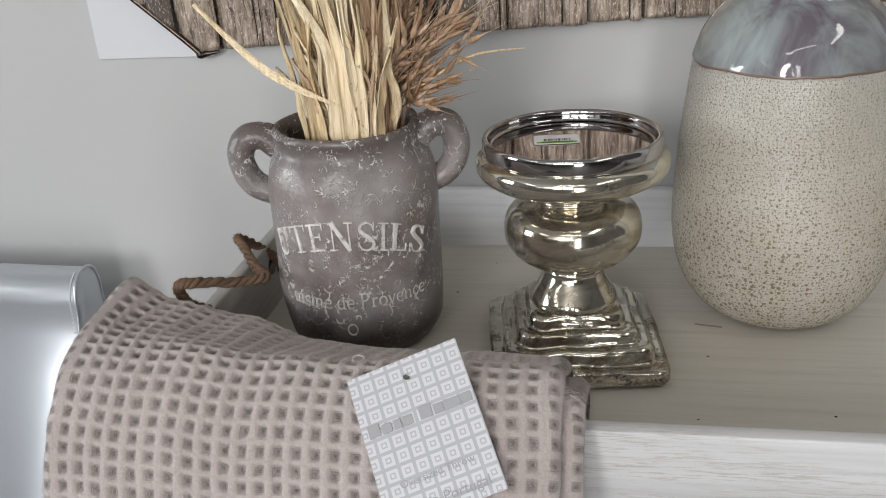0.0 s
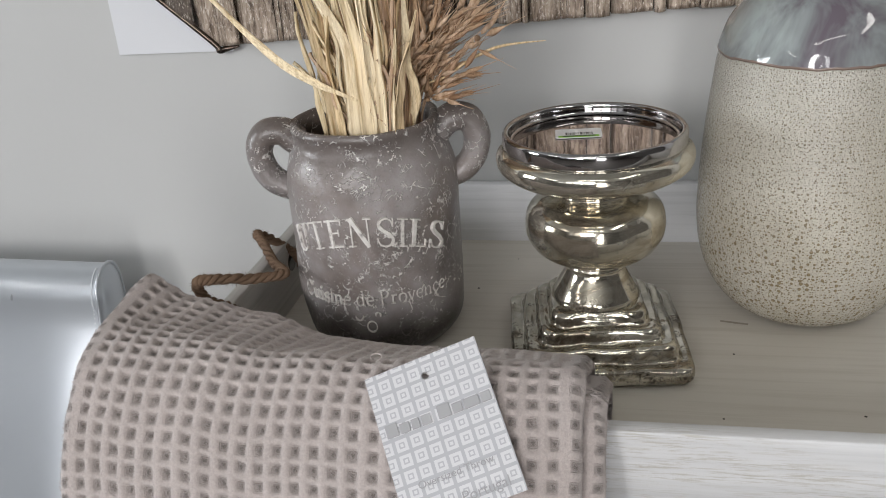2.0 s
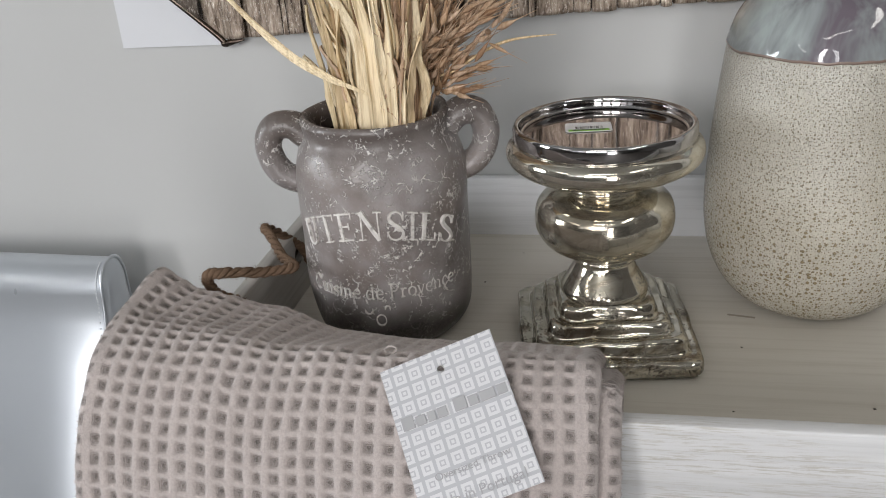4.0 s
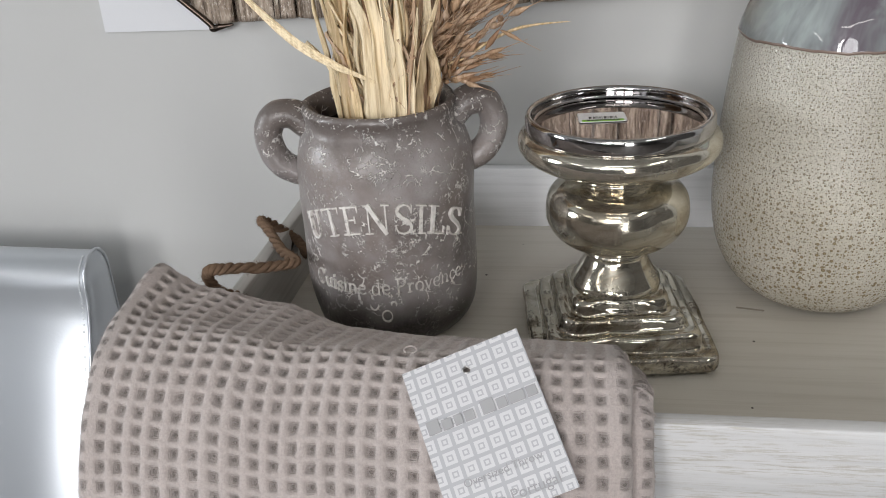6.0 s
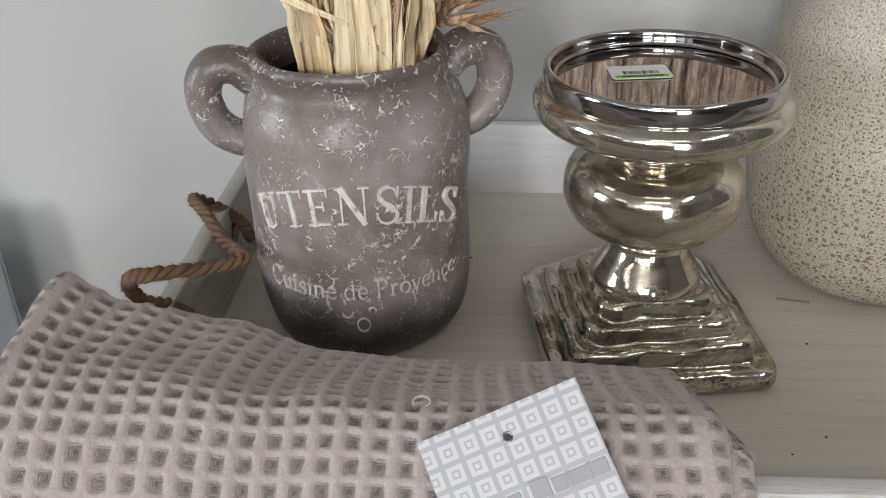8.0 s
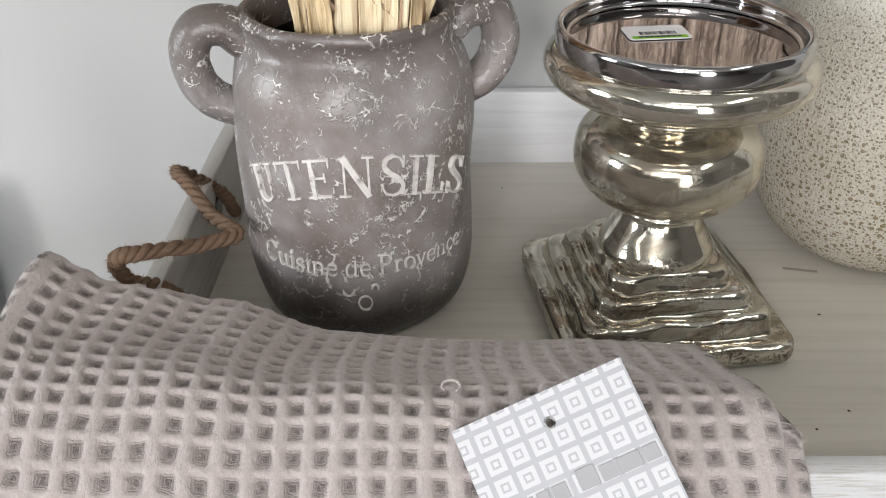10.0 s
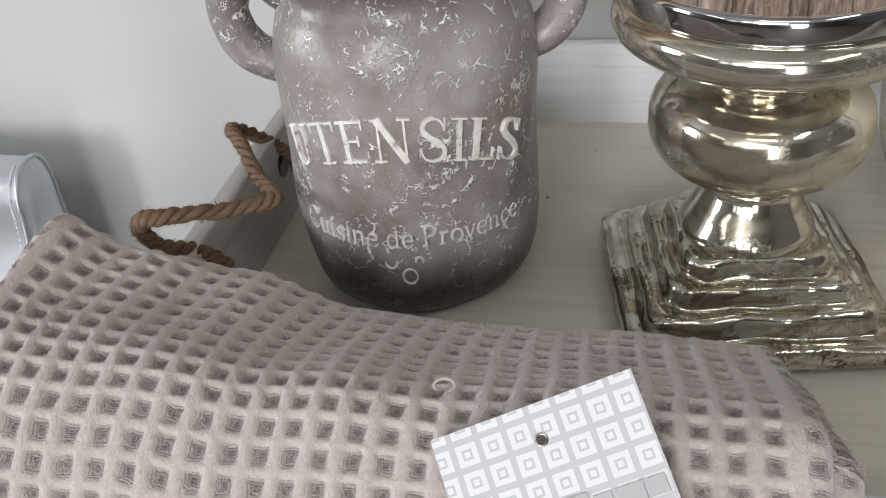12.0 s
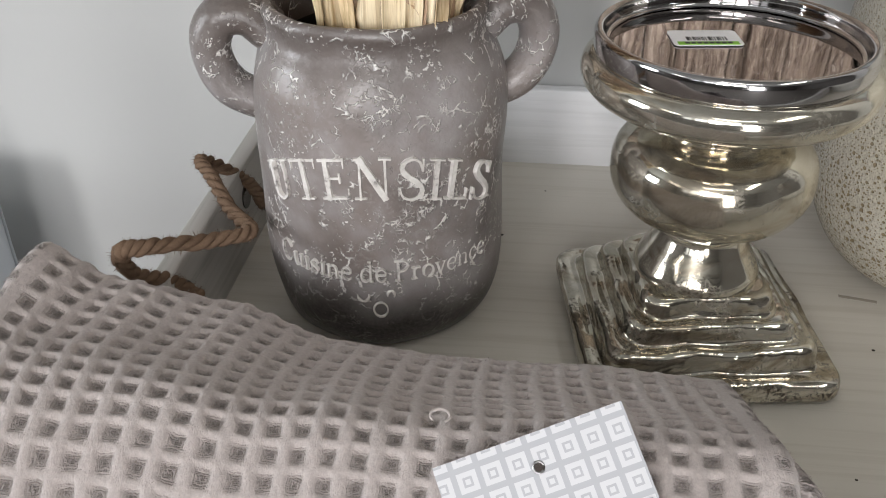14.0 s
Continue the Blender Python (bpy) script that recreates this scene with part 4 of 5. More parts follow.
def throw_sheet(x0, x1, grow, pits, name, parent, label="", seed=0):
    nx = int((x1 - x0) / CELL * 11)
    ns = 520
    bm = bmesh.new()
    where = {}
    grid = []
    cols = []
    for i in range(nx + 1):
        x = x0 + (x1 - x0) * i / nx
        line = smooth_line(throw_line(x), 160)
        s = [0.0]
        for a, b in zip(line, line[1:]):
            s.append(s[-1] + (b - a).length)
        cols.append((x, line, s))
    total = min(c[2][-1] for c in cols)
    for x, line, s in cols:
        col = []
        k = 0
        ridge = s[68]
        for j in range(ns + 1):
            d = j / ns * total
            while k < len(s) - 2 and s[k + 1] < d:
                k += 1
            t = (d - s[k]) / max(1e-9, s[k + 1] - s[k])
            p = line[k].lerp(line[k + 1], t)
            tan = (line[k + 1] - line[k]).normalized()
            nrm = Vector((0, tan.z, -tan.y))
            edge = min(x - x0, x1 - x)
            u = (x + 0.4) / CELL + 0.10 * math.sin(d * 70 + x * 20) + 0.08 * math.sin(x * 60) + 0.07 * noise.noise(Vector((x * 140, d * 110, seed)))
            w = (d - ridge) / (CELL * 0.95) + 0.12 * math.sin(x * 45) + 0.06 * math.sin(d * 110) + 0.08 * noise.noise(Vector((x * 130, d * 130, seed + 9)))
            fu, fw = u % 1, w % 1
            du, dw = abs(fu - 0.5) * 2, abs(fw - 0.5) * 2
            ru = max(0.0, min(1.0, (du - 0.27) / 0.52))
            rw = max(0.0, min(1.0, (dw - 0.40) / 0.50)) * 0.88
            ru, rw = ru * ru * (3 - 2 * ru), rw * rw * (3 - 2 * rw)
            ridgeh = 1 - (1 - ru) * (1 - rw)
            weave = 0.16 * math.sin(fw * 2 * math.pi * 5 + 1.5 * math.sin(u * 3.1)) * (1 - ridgeh) + 0.5 * noise.noise(Vector((x * 600, d * 900, seed))) * (1 - 0.6 * ridgeh)
            hem = max(0.0, min(1.0, (edge - 0.010) / 0.004))
            fall = max(0.0, 1 - edge / 0.006)
            h = pits * ((ridgeh - 1) * hem * (1.3 - 0.8 * fw) + weave * 0.6) + grow - 0.005 * fall * fall
            h += 0.0012 * noise.noise(Vector((x * 30, d * 30, seed + 3)))
            jog = 0.0015 * noise.noise(Vector((d * 40, seed, 1))) if edge < 0.004 else 0
            lean = 0.008 * min(1.0, max(0.0, (d - ridge + 0.01) / 0.07)) * (x1 - x) / (x1 - x0)
            vert = bm.verts.new((x + jog + lean, p.y + nrm.y * h, p.z + nrm.z * h))
            where[vert] = (u, w)
            col.append(vert)
        grid.append(col)
    for a, b in zip(grid, grid[1:]):
        for j in range(ns):
            bm.faces.new((a[j], b[j], b[j + 1], a[j + 1]))
    # loose fibres along the edges
    rnd = random.Random(seed)
    fuzz = bmesh.new()
    for k in range(5200):
        col = grid[rnd.choice((0, 0, 0, 1, nx - 1, nx, nx))] if k % 2 else grid[rnd.randrange(nx)]
        v = col[rnd.randrange(int(ns * 0.14), int(ns * 0.8))] if k % 2 or k % 4 == 2 else col[rnd.randrange(int(ns * 0.12), int(ns * 0.22))]
        e = Vector((rnd.gauss(0, 1), rnd.gauss(-0.1, 1), rnd.gauss(0.3, 1))).normalized() * rnd.uniform(0.0006, 0.0020)
        g = e.cross(Vector((rnd.gauss(0, 1), rnd.gauss(0, 1), rnd.gauss(0, 1)))).normalized()
        fuzz.faces.new([fuzz.verts.new(q) for q in (v.co - g * 0.00007, v.co + g * 0.00007, v.co + e * 0.6 + g * 0.0002, v.co + e)])
    tagged(part("fuzz", fuzz, M_THROW, parent), kind="stuff")
    # turned-in side edges
    for col, dx in ((grid[0], 0.004), (grid[-1], -0.004)):
        inner = [bm.verts.new((v.co.x + dx, v.co.y + 0.006, v.co.z - 0.008)) for v in col]
        for j in range(ns):
            f = (col[j], col[j + 1], inner[j + 1], inner[j])
            bm.faces.new(f if dx > 0 else f[::-1])
    layer = bm.loops.layers.uv.new("cells")
    for f in bm.faces:
        for lp in f.loops:
            lp[layer].uv = where.get(lp.vert, (0.0, 0.0))
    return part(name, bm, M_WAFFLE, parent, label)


throw = empty("folded_throw", pose(0, 0, 0), "taupe waffle-weave cotton throw folded over the tray's front", "throw")
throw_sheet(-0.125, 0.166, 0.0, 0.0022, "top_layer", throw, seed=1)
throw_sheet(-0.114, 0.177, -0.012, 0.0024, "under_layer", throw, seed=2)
loop = [(0.0512 + 0.0033 * math.cos(a), -0.1905 + 0.0023 * math.sin(a), 0.0885 + 0.0008 * math.sin(a)) for a in [i * 0.5 for i in range(-2, 9)]]
part("thread_loop", tube_bm(loop, [0.0004, 0.0006, 0.0004], 30, 8), M_THROW, throw, "pale loop of thread")


def flat_text(text, size, x, y, material, parent, name="print", spacing=1.0):
    curve = bpy.data.curves.new("text", "FONT")
    curve.body, curve.size, curve.space_character, curve.extrude = text, size, spacing, 0.0001
    ob = bpy.data.objects.new("text", curve)
    scene.collection.objects.link(ob)
    bpy.context.view_layer.update()
    me = bpy.data.meshes.new_from_object(ob.evaluated_get(bpy.context.evaluated_depsgraph_get()))
    bpy.data.objects.remove(ob)
    bm = bmesh.new()
    bm.from_mesh(me)
    bmesh.ops.translate(bm, verts=bm.verts[:], vec=(x, y, 0.0008))
    return part(name, bm, material, parent, smooth=False)


# ---- hang tag ----
TAG_W, TAG_H = 0.0625, 0.083


def hang_tag():
    tl, tr, low = Vector((0.0515, -0.2145, 0.0885)), Vector((0.1085, -0.1995, 0.1085)), Vector((0.095, -0.262, 0.048))
    ex = (tr - tl).normalized()
    ey = (tl - low)
    ey = (ey - ex * ey.dot(ex)).normalized()
    ez = ex.cross(ey)
    m = Matrix((ex, ey, ez)).transposed().to_4x4()
    m.translation = tl
    c = empty("hang_tag", m, "white card hang tag with pale grey square pattern", "tag")
    bm = bmesh.new()
    # card with a punched hole
    hx, hy, hr = TAG_W * 0.505, -0.0105, 0.0020
    inner = [(hx + hr * math.cos(a), hy + hr * math.sin(a)) for a in [2 * math.pi * i / 24 for i in range(24)]]
    outer = []
    for i in range(24):
        a = 2 * math.pi * i / 24
        dx, dy = math.cos(a), math.sin(a)
        tx = ((TAG_W - hx) / dx if dx > 1e-6 else hx / -dx if dx < -1e-6 else 1e9)
        ty = (-hy / dy if dy > 1e-6 else (TAG_H + hy) / -dy if dy < -1e-6 else 1e9)
        t = min(tx, ty)
        outer.append([hx + dx * t, hy + dy * t])
    for cx, cy in ((0, 0), (TAG_W, 0), (TAG_W, -TAG_H), (0, -TAG_H)):
        k = min(range(24), key=lambda i: (outer[i][0] - cx) ** 2 + (outer[i][1] - cy) ** 2)
        outer[k] = [cx, cy]
    levels = []
    for z in (0.0, 0.0006):
        levels.append(([bm.verts.new((x, y, z)) for x, y in inner], [bm.verts.new((x, y, z)) for x, y in outer]))
    (bi, bo), (ti, to) = levels
    for i in range(24):
        j = (i + 1) % 24
        bm.faces.new((ti[i], to[i], to[j], ti[j]))
        bm.faces.new((bi[j], bo[j], bo[i], bi[i]))
        bm.faces.new((to[i], bo[i], bo[j], to[j]))
        bm.faces.new((bi[i], ti[i], ti[j], bi[j]))
    part("card", bm, M_PATTERN, c, smooth=False)
    # brand word as plain bars
    xs = 0.0034
    for w, tall in ((0.0065, 0.0070), (0.0053, 0.0053), (0.0043, 0.0053), (0.0053, 0.0053), (0.0, 0), (0.0068, 0.0070), (0.0053, 0.0053), (0.0081, 0.0053), (0.0053, 0.0053)):
        if w == 0.0:
            xs += 0.0028
            continue
        part("word_bar", box_bm(xs, xs + w, -0.0350, -0.0350 + tall, 0.0008, 0.0012, 0.0001, 1), M_WORD, c, "raised grey foil bar", smooth=False)
        xs += w + 0.0011
    ring = [(hx + 0.0017 * math.cos(a), hy + 0.0017 * math.sin(a), 0.0004 + 0.0009 * math.sin(a * 0.5)) for a in [i * 0.6 for i in range(10)]]
    part("tie", tube_bm(ring, [0.0004, 0.0004], 30, 8), M_EYELET, c, "thin plastic tie through the hole")
    flat_text("Oversized Throw", 0.0056, 0.0115, -0.0645, M_GREYINK, c)
    flat_text("Made in Portugal", 0.0076, 0.0045, -0.0780, M_GREYINK, c)
    return c


hang_tag()


# ---- silver chair ----
def chair():
    c = empty("silver_chair", pose(-0.3015, 0.066, -0.85), "silver vinyl upholstered chair beside the tray", "chair")
    top = 0.85 + 0.0055
    W = 0.50

    def pad(name, x0, x1, y0, y1, z0, z1, r, label=""):
        return part(name, box_bm(x0, x1, y0, y1, z0, z1, r, 6), M_SILVER, c, label)

    # front panel rolled over the top and down the back, and the boxed side behind the seam
    bm = bmesh.new()
    deep = 0.043
    prof = [(deep + 0.004, top - 0.42), (deep + 0.001, top - 0.20), (deep, top - 0.09), (deep, top - 0.045)]
    for i in range(9):
        a = radians(90 * i / 8)
        prof.append((deep - 0.016 + 0.016 * math.cos(a), top - 0.022 + 0.022 * math.sin(a)))
    for i in range(9):
        a = radians(90 * i / 8)
        prof.append((0.024 - 0.024 * math.sin(a), top - 0.034 + 0.034 * math.cos(a)))
    prof += [(-0.005, top - 0.055), (-0.018, top - 0.09), (-0.049, top - 0.16), (-0.113, top - 0.30), (-0.168, top - 0.42)]
    rows = []
    for k in range(25):
        f = (k / 24) ** 1.8
        x = -W * f
        bulge = -0.0090 * (1 - (1 - min(1.0, f * W / 0.055)) ** 2)
        rows.append([bm.verts.new((x, y + (bulge * min(1, max(0, (top - z) / 0.11)) ** 0.8 if y < 0.024 else 0.0), z + 0.004 * math.sin(f * math.pi))) for y, z in prof])
    for a, b in zip(rows, rows[1:]):
        for j in range(len(prof) - 1):
            bm.faces.new((a[j], a[j + 1], b[j + 1], b[j]))
    part("back_front", bm, M_SILVER, c)
    bm = bmesh.new()
    front_line = sorted((z, y) for y, z in prof[13:])
    back_line = sorted((z, y) for y, z in prof[:13])
    rows = []
    for down in (0.0008, 0.002, 0.0045, 0.008, 0.013, 0.019, 0.026, 0.034, 0.045, 0.06, 0.09, 0.13, 0.17, 0.22, 0.30, 0.36, 0.42):
        z = top - down
        ya, yb = [np.interp(z, [p[0] for p in ln], [p[1] for p in ln]) for ln in (front_line, back_line)]
        rows.append([bm.verts.new((0.0004 + 0.0055 * min(1.0, down / 0.02) * math.sin(math.pi * k / 12) ** 0.55, ya + (yb - ya) * k / 12, z)) for k in range(13)])
    for a, b in zip(rows, rows[1:]):
        for k in range(12):
            bm.faces.new((a[k], b[k], b[k + 1], a[k + 1]))
    part("side_gusset", bm, M_SILVER, c)
    piping = [(0.0006, y - (0.0008 if y < 0.02 else -0.0008), z + 0.0006) for y, z in prof]
    part("piping", tube_bm(piping, [0.0016, 0.0016], 60, 8), M_SILVER, c)
    pad("back_core", -W + 0.01, -0.001, 0.012, deep - 0.002, top - 0.43, top - 0.012, 0.006)
    # stitches along the seam
    line = smooth_line([(-0.0045, y - 0.0012, z) for y, z in prof[13:]], 130)
    for i in range(10, 120, 2):
        a, b = line[i], line[i].lerp(line[i + 1], 0.65)
        sb = bmesh.new()
        bmesh.ops.create_cube(sb, size=1, matrix=Matrix.Translation((a + b) / 2) @ (b - a).to_track_quat("Z", "Y").to_matrix().to_4x4() @ Matrix.Diagonal((0.0012, 0.0012, max((b - a).length, 0.0005), 1)))
        part("stitch", sb, M_THREAD, c)
    pad("seat", -W + 0.01, 0.0, -0.42, 0.09, 0.40, 0.47, 0.025)
    for lx in (-W + 0.04, -0.03):
        for ly in (-0.38, 0.06):
            part("leg", box_bm(lx - 0.018, lx + 0.018, ly - 0.018, ly + 0.018, 0.0, 0.405, 0.004), M_EYELET, c)
    return c


chair()


# ---- wall panel ----
def wall_panel():
    z0 = 0.1865
    xl, xr, cut, top = -0.186, 0.50, 0.21, 0.75
    c = empty("wall_panel", pose(0, WALL_Y, 0), "wall panel of silvered brown wooden slats with cut corners", "wall panel")
    sheet = box_bm(-0.2945, -0.178, -0.0030, -0.0005, z0 - 0.0035, top)
    part("backing_sheet", sheet, M_PAPER, c, "plain white backing sheet", smooth=False)
    rnd = random.Random(11)
    slope, rise = 0.93, 0.0385

    def low(x):
        return z0 + 0.002 + rise * (x - xl) + max(0.0, (xl - x) * slope, (x - xr) * slope)

    x = xl - cut + 0.004
    while x < xr + cut - 0.01:
        w = rnd.choice((0.005, 0.009, 0.014, 0.02, 0.026, 0.034))
        for corner in (xl, xr):
            if x < corner - 0.001 < x + w:
                w = corner - x
        d = rnd.uniform(0.011, 0.017)
        z_a, z_b = low(x), low(x + w)
        ragged = rnd.uniform(-0.0008, 0.0006)
        bm = bmesh.new()
        n, m = 7, 34
        grid = []
        for j in range(m + 1):
            row = []
            for i in range(n + 1):
                f = i / n
                zz = z_a + (z_b - z_a) * f
                drop = ragged - 0.0004 * math.sin(f * math.pi)
                z = zz + drop + (top - zz) * (j / m) ** 1.7
                y = -d * (0.80 + 0.20 * math.sin(f * math.pi) ** 0.5) + 0.0022 * noise.noise(Vector((x * 50 + f * 3, z * 22, 3))) + 0.0012 * noise.noise(Vector((x * 90 + f * 6, z * 120, 5)))
                if j == 0:
                    y *= 0.6
                row.append(bm.verts.new((x + w * f, y, z)))
            grid.append(row)
        back = [bm.verts.new((v.co.x, -0.0035, v.co.z)) for v in grid[0]]
        for a, b in zip([back] + grid, grid):
            for i in range(n):
                bm.faces.new((a[i], a[i + 1], b[i + 1], b[i]))
        for i in (0, n):
            col = [g[i] for g in grid]
            bk = [bm.verts.new((v.co.x, -0.0035, v.co.z)) for v in col]
            for j in range(m):
                bm.faces.new((col[j], col[j + 1], bk[j + 1], bk[j]))
        part("slat", bm, M_BARK, c)
        x += w + rnd.uniform(0.0004, 0.0012)
    board = box_bm(xl + 0.002, xr - 0.002, -0.0062, -0.0032, z0 + 0.004, top - 0.02)
    for v in board.verts:
        if v.co.z < z0 + 0.1:
            v.co.z = low(v.co.x) + 0.002
    part("dark_board", board, M_EDGE, c, smooth=False)
    edge = [(xl - cut, -0.012, low(xl - cut) - 0.001), (xl - cut * 0.5, -0.012, low(xl - cut * 0.5) - 0.001), (xl - 0.010, -0.012, low(xl - 0.010) - 0.001), (xl - 0.002, -0.012, z0 - 0.0005), (xl + 0.006, -0.012, z0 + 0.0005), (xl + 0.018, -0.010, z0 + 0.002)]
    part("edging", tube_bm(edge, [0.0026, 0.0026, 0.0026, 0.0030, 0.0028, 0.0008], 60, 10), M_EDGING, c, "thin dark edging")
    return c


wall_panel()


# ---- dried bunch ----
def husk(parent, base, neck, tip, bend, width, curl, rnd, fall=0.0, way=None, slim=0.0, skin=None, turn=None):
    n, m = 34, 6
    a, k, b = Vector(base), Vector(neck), Vector(tip)
    q1 = k.lerp(b, 0.33) + Vector((bend, 0, -fall * 0.3 if not fall else 0.001))
    q2 = k.lerp(b, 0.66) + Vector((-bend * 0.8, 0, -fall))
    line = smooth_line([a, a.lerp(k, 0.5), k, *([Vector(q) for q in way] if way else [q1, q2]), b], n)
    face = Vector((rnd.uniform(-0.5, 0.5), -1, 0.1)).normalized()
    turn = rnd.uniform(-1.6, 1.6) if turn is None else turn
    bm = bmesh.new()
    rows = []
    sd = rnd.uniform(0, 99)
    for i, p in enumerate(line):
        f = i / (n - 1)
        stray = 0.005 * max(0.0, f - 0.3)
        line[i] = p + Vector((noise.noise(Vector((f * 5, sd, 7))), noise.noise(Vector((f * 5, sd, 17))), 0)) * stray
    for i, p in enumerate(line):
        f = i / (n - 1)
        d = (line[min(i + 1, n - 1)] - line[max(i - 1, 0)]).normalized()
        side = d.cross(face).normalized()
        nrm = side.cross(d)
        side = (side * math.cos(turn * f) + nrm * math.sin(turn * f)).normalized()
        nrm = side.cross(d)
        w = width * (0.72 + 0.5 * math.sin(math.pi * min(1, f * 1.05 + 0.12))) * (1 - max(0, f - 0.75) * 3.2)
        w = max(w, 0.0006) * (1 + 0.25 * noise.noise(Vector((f * 9, sd, 2))))
        w *= (1 - slim) + slim * max(0.0, min(1.0, (f - 0.45) / 0.40)) ** 1.3
        w *= 0.60 + 0.40 * max(0.0, min(1.0, (f - 0.32) / 0.3))
        row = []
        for j in range(m + 1):
            g = j / m * 2 - 1
            fray = 1 + 0.16 * noise.noise(Vector((i * 0.35, sd, g))) + 0.22 * noise.noise(Vector((i * 1.7, sd + 5, g * 0.5)))
            row.append(bm.verts.new(p + side * g * w * 0.5 * fray + nrm * (curl * w * (g * g) + 0.0009 * math.sin(g * 9 + sd) + 0.0026 * noise.noise(Vector((f * 7, g * 3.5, sd))))))
        rows.append(row)
    for r, s in zip(rows, rows[1:]):
        for j in range(m):
            bm.faces.new((r[j], r[j + 1], s[j + 1], s[j]))
    ob = part("husk", bm, skin or M_HUSK, parent)
    th = ob.modifiers.new("thick", "SOLIDIFY")
    th.thickness = 0.0004
    return ob


def oat(parent, base, neck, tip, rnd):
    a, k, b = Vector(base), Vector(neck), Vector(tip)
    line = [a, a.lerp(k, 0.5), k, k.lerp(b, 0.5) + Vector((-0.004, 0, 0.006)), b]
    ob = part("stalk", tube_bm(line, [0.0009, 0.0009, 0.0008, 0.0006, 0.0003], 24, 6), M_OAT, parent)
    pts = smooth_line(line, 40)
    for i in range(23, 40):
        p = pts[i]
        d = (pts[min(i + 1, 39)] - pts[i - 1]).normalized()
        out = Vector((rnd.gauss(0.45, 0.7), rnd.gauss(-0.2, 0.7), rnd.gauss(0.25, 0.4)))
        dirn = (d * 0.8 + out * 0.7).normalized()
        ln = rnd.uniform(0.009, 0.019)
        s = p + dirn * rnd.uniform(0.001, 0.007)
        bm = tube_bm([s, s + dirn * ln * 0.35, s + dirn * ln * 0.75, s + dirn * ln, s + dirn * ln * 1.9], [0.0004, rnd.uniform(0.0016, 0.0027), 0.0013, 0.0003, 0.00010], 12, 6)
        part("seed_head", bm, M_OAT, parent)
    return ob


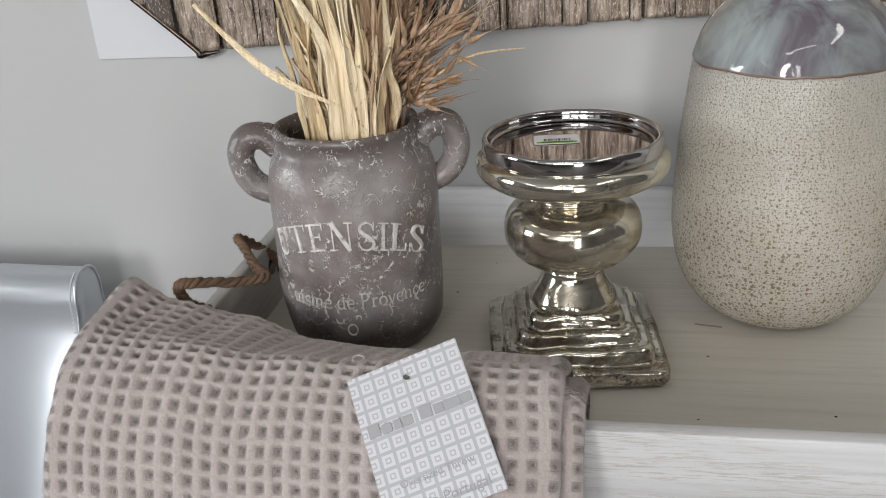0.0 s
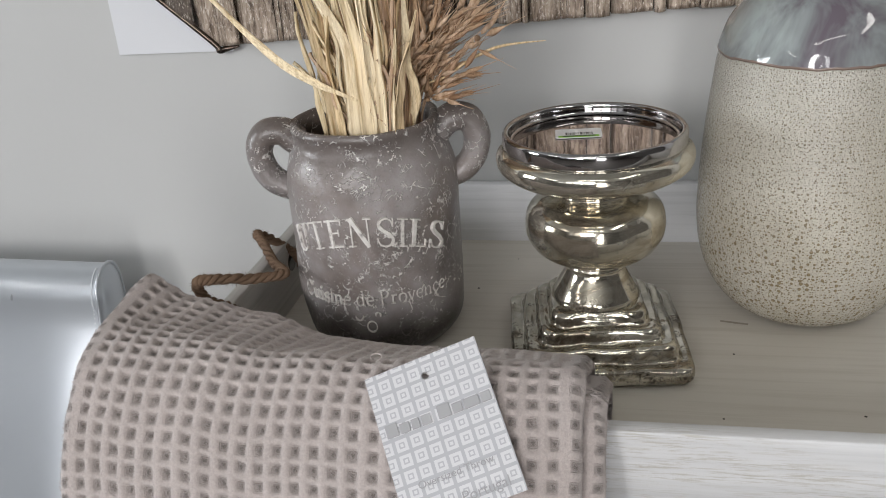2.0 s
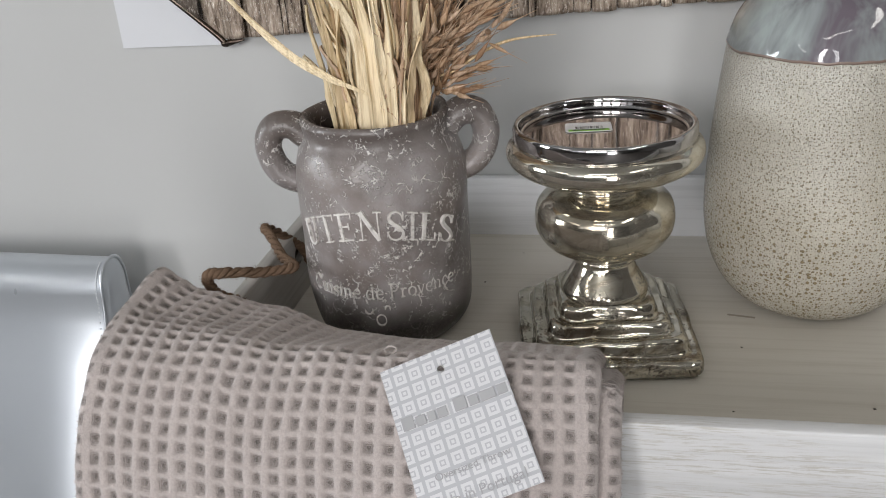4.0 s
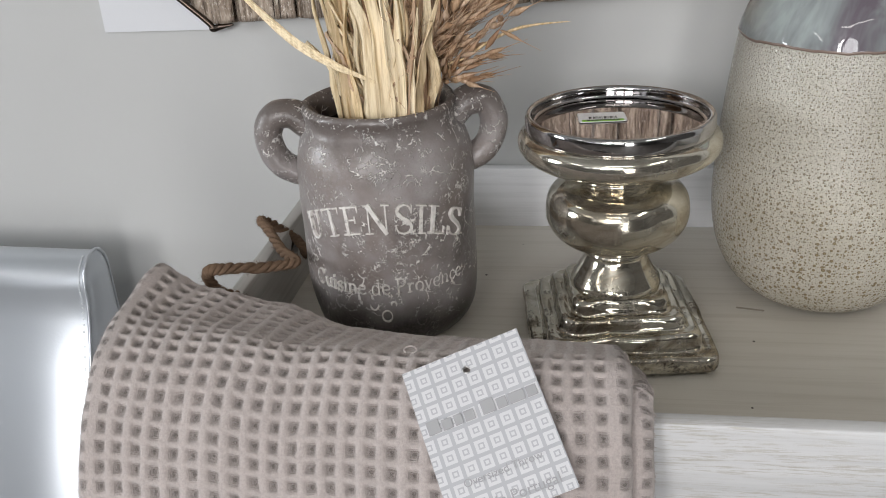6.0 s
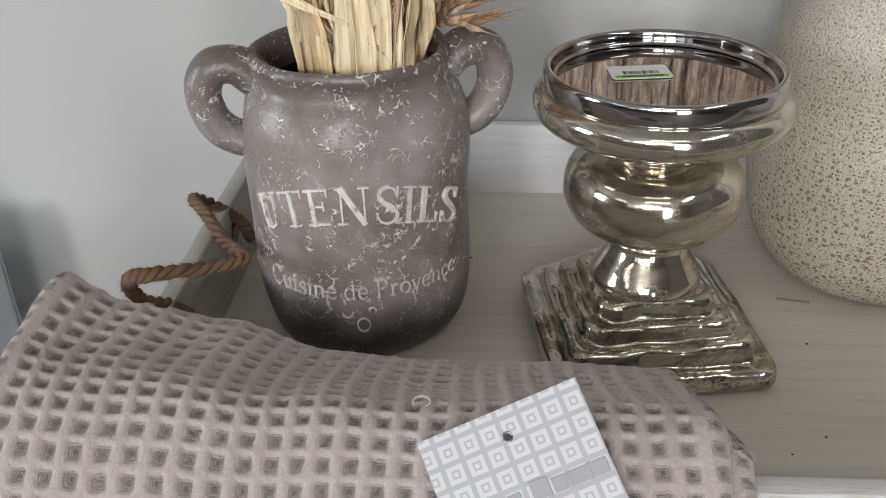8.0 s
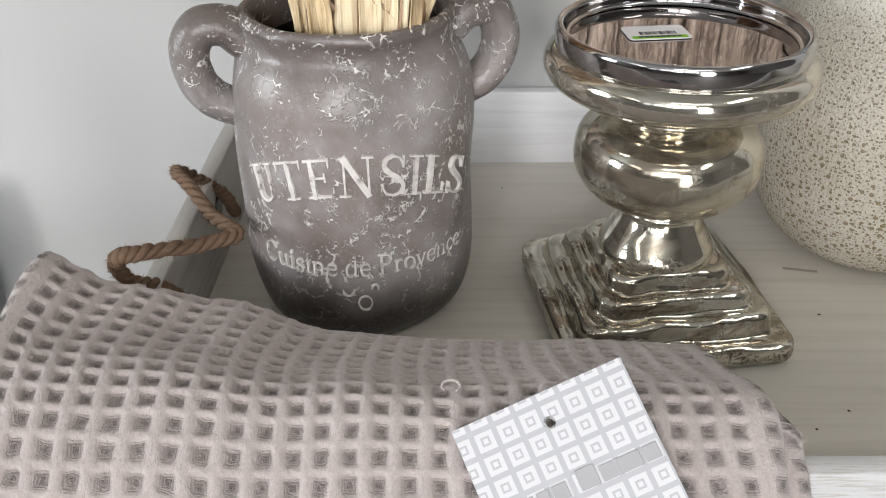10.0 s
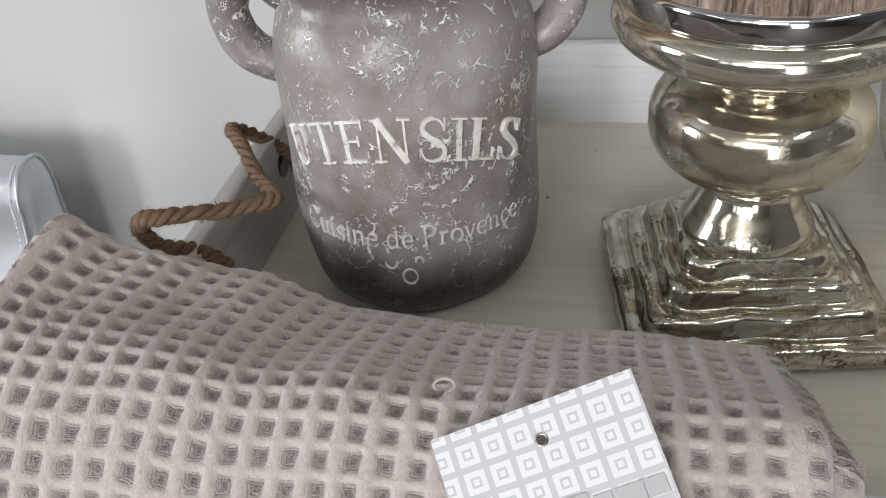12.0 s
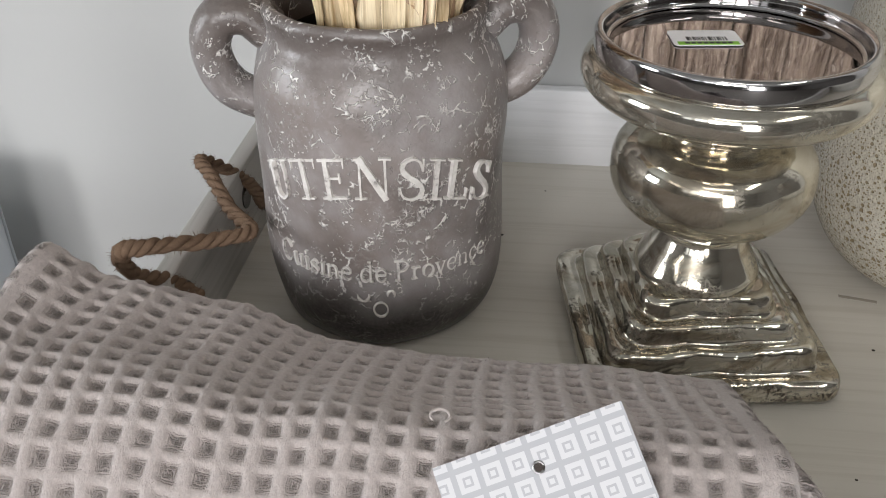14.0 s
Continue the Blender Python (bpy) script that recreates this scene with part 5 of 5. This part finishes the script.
def bunch():
    rnd = random.Random(21)
    c = empty("dried_husk_bunch", pose(0.0, 0.0, 0.0), "bunch of dried corn husks and brown oat grass in the crock", "dried plants")
    for i in range(62):
        ang = rnd.uniform(0, 2 * math.pi)
        rr = math.sqrt(rnd.random())
        u, w = rr * math.cos(ang), rr * math.sin(ang)
        neck = (0.013 + 0.026 * u, -0.014 + 0.016 * w, 0.165)
        tipx = neck[0] + 0.019 * u - 0.003 + rnd.gauss(0, 0.007)
        wide = rnd.choice((0.0020, 0.003, 0.0042, 0.0055, 0.007, 0.009))
        high = rnd.uniform(0.205, 0.25) if i % 4 == 0 else rnd.uniform(0.26, 0.36)
        husk(c, (neck[0] * 0.6, neck[1] * 0.6, 0.03), neck, (tipx, neck[1] + rnd.gauss(-0.004, 0.012), high), rnd.gauss(0, 0.0028), wide, rnd.uniform(-0.6, 0.7), rnd, skin=M_STRAW if i % 3 == 0 else None)
    # broad husks at the front: pale, straw-yellow and brown ones, each from neck over its bend to its tip
    BROAD = [("P", 0.005, 0.0043, 0.224, -0.0247, 0.283, 0.0125, -0.034), ("P", 0.013, 0.0096, 0.233, -0.0032, 0.305, 0.009, -0.036),
             ("P", -0.0057, -0.0092, 0.211, -0.0073, 0.251, 0.0085, -0.033), ("Y", -0.0125, -0.0154, 0.215, -0.0278, 0.287, 0.006, -0.03),
             ("Y", -0.0176, -0.0223, 0.224, -0.0374, 0.292, 0.005, -0.026), ("Y", -0.01, -0.0115, 0.233, -0.018, 0.296, 0.0055, -0.028),
             ("P", 0.0189, 0.0166, 0.224, 0.0124, 0.278, 0.007, -0.034), ("P", 0.0246, 0.0259, 0.22, 0.024, 0.265, 0.006, -0.035)]
    BROAD += [("P", 0.0334, 0.0381, 0.202, 0.0468, 0.23, 0.006, -0.037), ("P", 0.0292, 0.033, 0.206, 0.0389, 0.238, 0.005, -0.033),
              ("Y", 0.0011, 0.0002, 0.229, -0.0066, 0.296, 0.007, -0.025), ("P", 0.0067, 0.0129, 0.229, 0.0187, 0.296, 0.006, -0.026),
              ("B", 0.0349, 0.0404, 0.224, 0.0519, 0.274, 0.006, -0.02), ("B", 0.0286, 0.028, 0.233, 0.0314, 0.296, 0.01, -0.02),
              ("B", 0.0340, 0.0470, 0.229, 0.051, 0.278, 0.008, -0.016), ("Y", -0.0205, -0.0238, 0.206, -0.0283, 0.251, 0.004, -0.03)]
    for kind, nx, mx, mz, tx, tz, wd, y in BROAD:
        mid, tip = Vector((mx, y - 0.002, mz)), Vector((tx, y - 0.004, tz))
        husk(c, (nx * 0.6, y * 0.6, 0.03), (nx, y, 0.168), tip, 0.0, wd, rnd.uniform(-0.3, 0.4), rnd, way=[mid], turn=rnd.uniform(-1.3, 1.3), skin={"P": M_HUSK, "Y": M_STRAW, "B": M_OAT}[kind])
    # torn shreds among the husks
    for i in range(46):
        nx, ny = rnd.uniform(-0.010, 0.032), rnd.uniform(-0.036, -0.016)
        husk(c, (nx * 0.6, ny * 0.6, 0.03), (nx, ny, 0.168), (nx * 1.5 + rnd.gauss(-0.004, 0.010), ny - 0.004, rnd.uniform(0.20, 0.31)), rnd.gauss(0, 0.005), rnd.uniform(0.0010, 0.0030), rnd.uniform(-0.6, 0.6), rnd, skin=rnd.choice((M_HUSK, M_STRAW, M_OAT)))
    # one long leaf falling out to the side
    husk(c, (0.012, 0.0, 0.13), (0.013, -0.012, 0.178), (-0.086, -0.036, 0.262), 0.001, 0.0092, 0.2, rnd, fall=0.0, way=[(0.005, -0.034, 0.192), (-0.016, -0.037, 0.2035), (-0.048, -0.036, 0.2255)], slim=0.95)
    for tx, tz in ((0.062, 0.182), (0.074, 0.199), (0.090, 0.225), (0.082, 0.24)):
        oat(c, (0.02, 0.0, 0.03), (0.041, 0.004, 0.171), (tx, -0.004, tz), rnd)
    # brown blades among the oats
    for i in range(22):
        nx = rnd.uniform(0.016, 0.034)
        ny = rnd.uniform(-0.020, 0.006)
        husk(c, (nx * 0.6, ny * 0.6, 0.03), (nx, ny, 0.168), (nx + rnd.uniform(-0.006, 0.034), ny + rnd.gauss(0, 0.008), rnd.uniform(0.215, 0.31)), rnd.gauss(0, 0.003), rnd.uniform(0.004, 0.0085), rnd.uniform(-0.5, 0.6), rnd, skin=M_OAT)
    bent = [(0.02, 0, 0.03), (0.036, 0.0, 0.172), (0.064, 0.0, 0.199), (0.095, 0.0, 0.2155), (0.130, 0.0, 0.2195)]
    part("stalk", tube_bm(bent, [0.0009, 0.0008, 0.0009, 0.0011, 0.0002], 40, 6), M_HUSK, c)
    for i in range(36):
        nx, ny = rnd.uniform(0.020, 0.036), rnd.uniform(-0.008, 0.022)
        oat(c, (nx * 0.5, ny * 0.5, 0.03), (nx, ny, 0.168), (nx + rnd.uniform(-0.016, 0.046), ny + rnd.gauss(0.0, 0.014), rnd.uniform(0.205, 0.31)), rnd)
    return c


bunch()
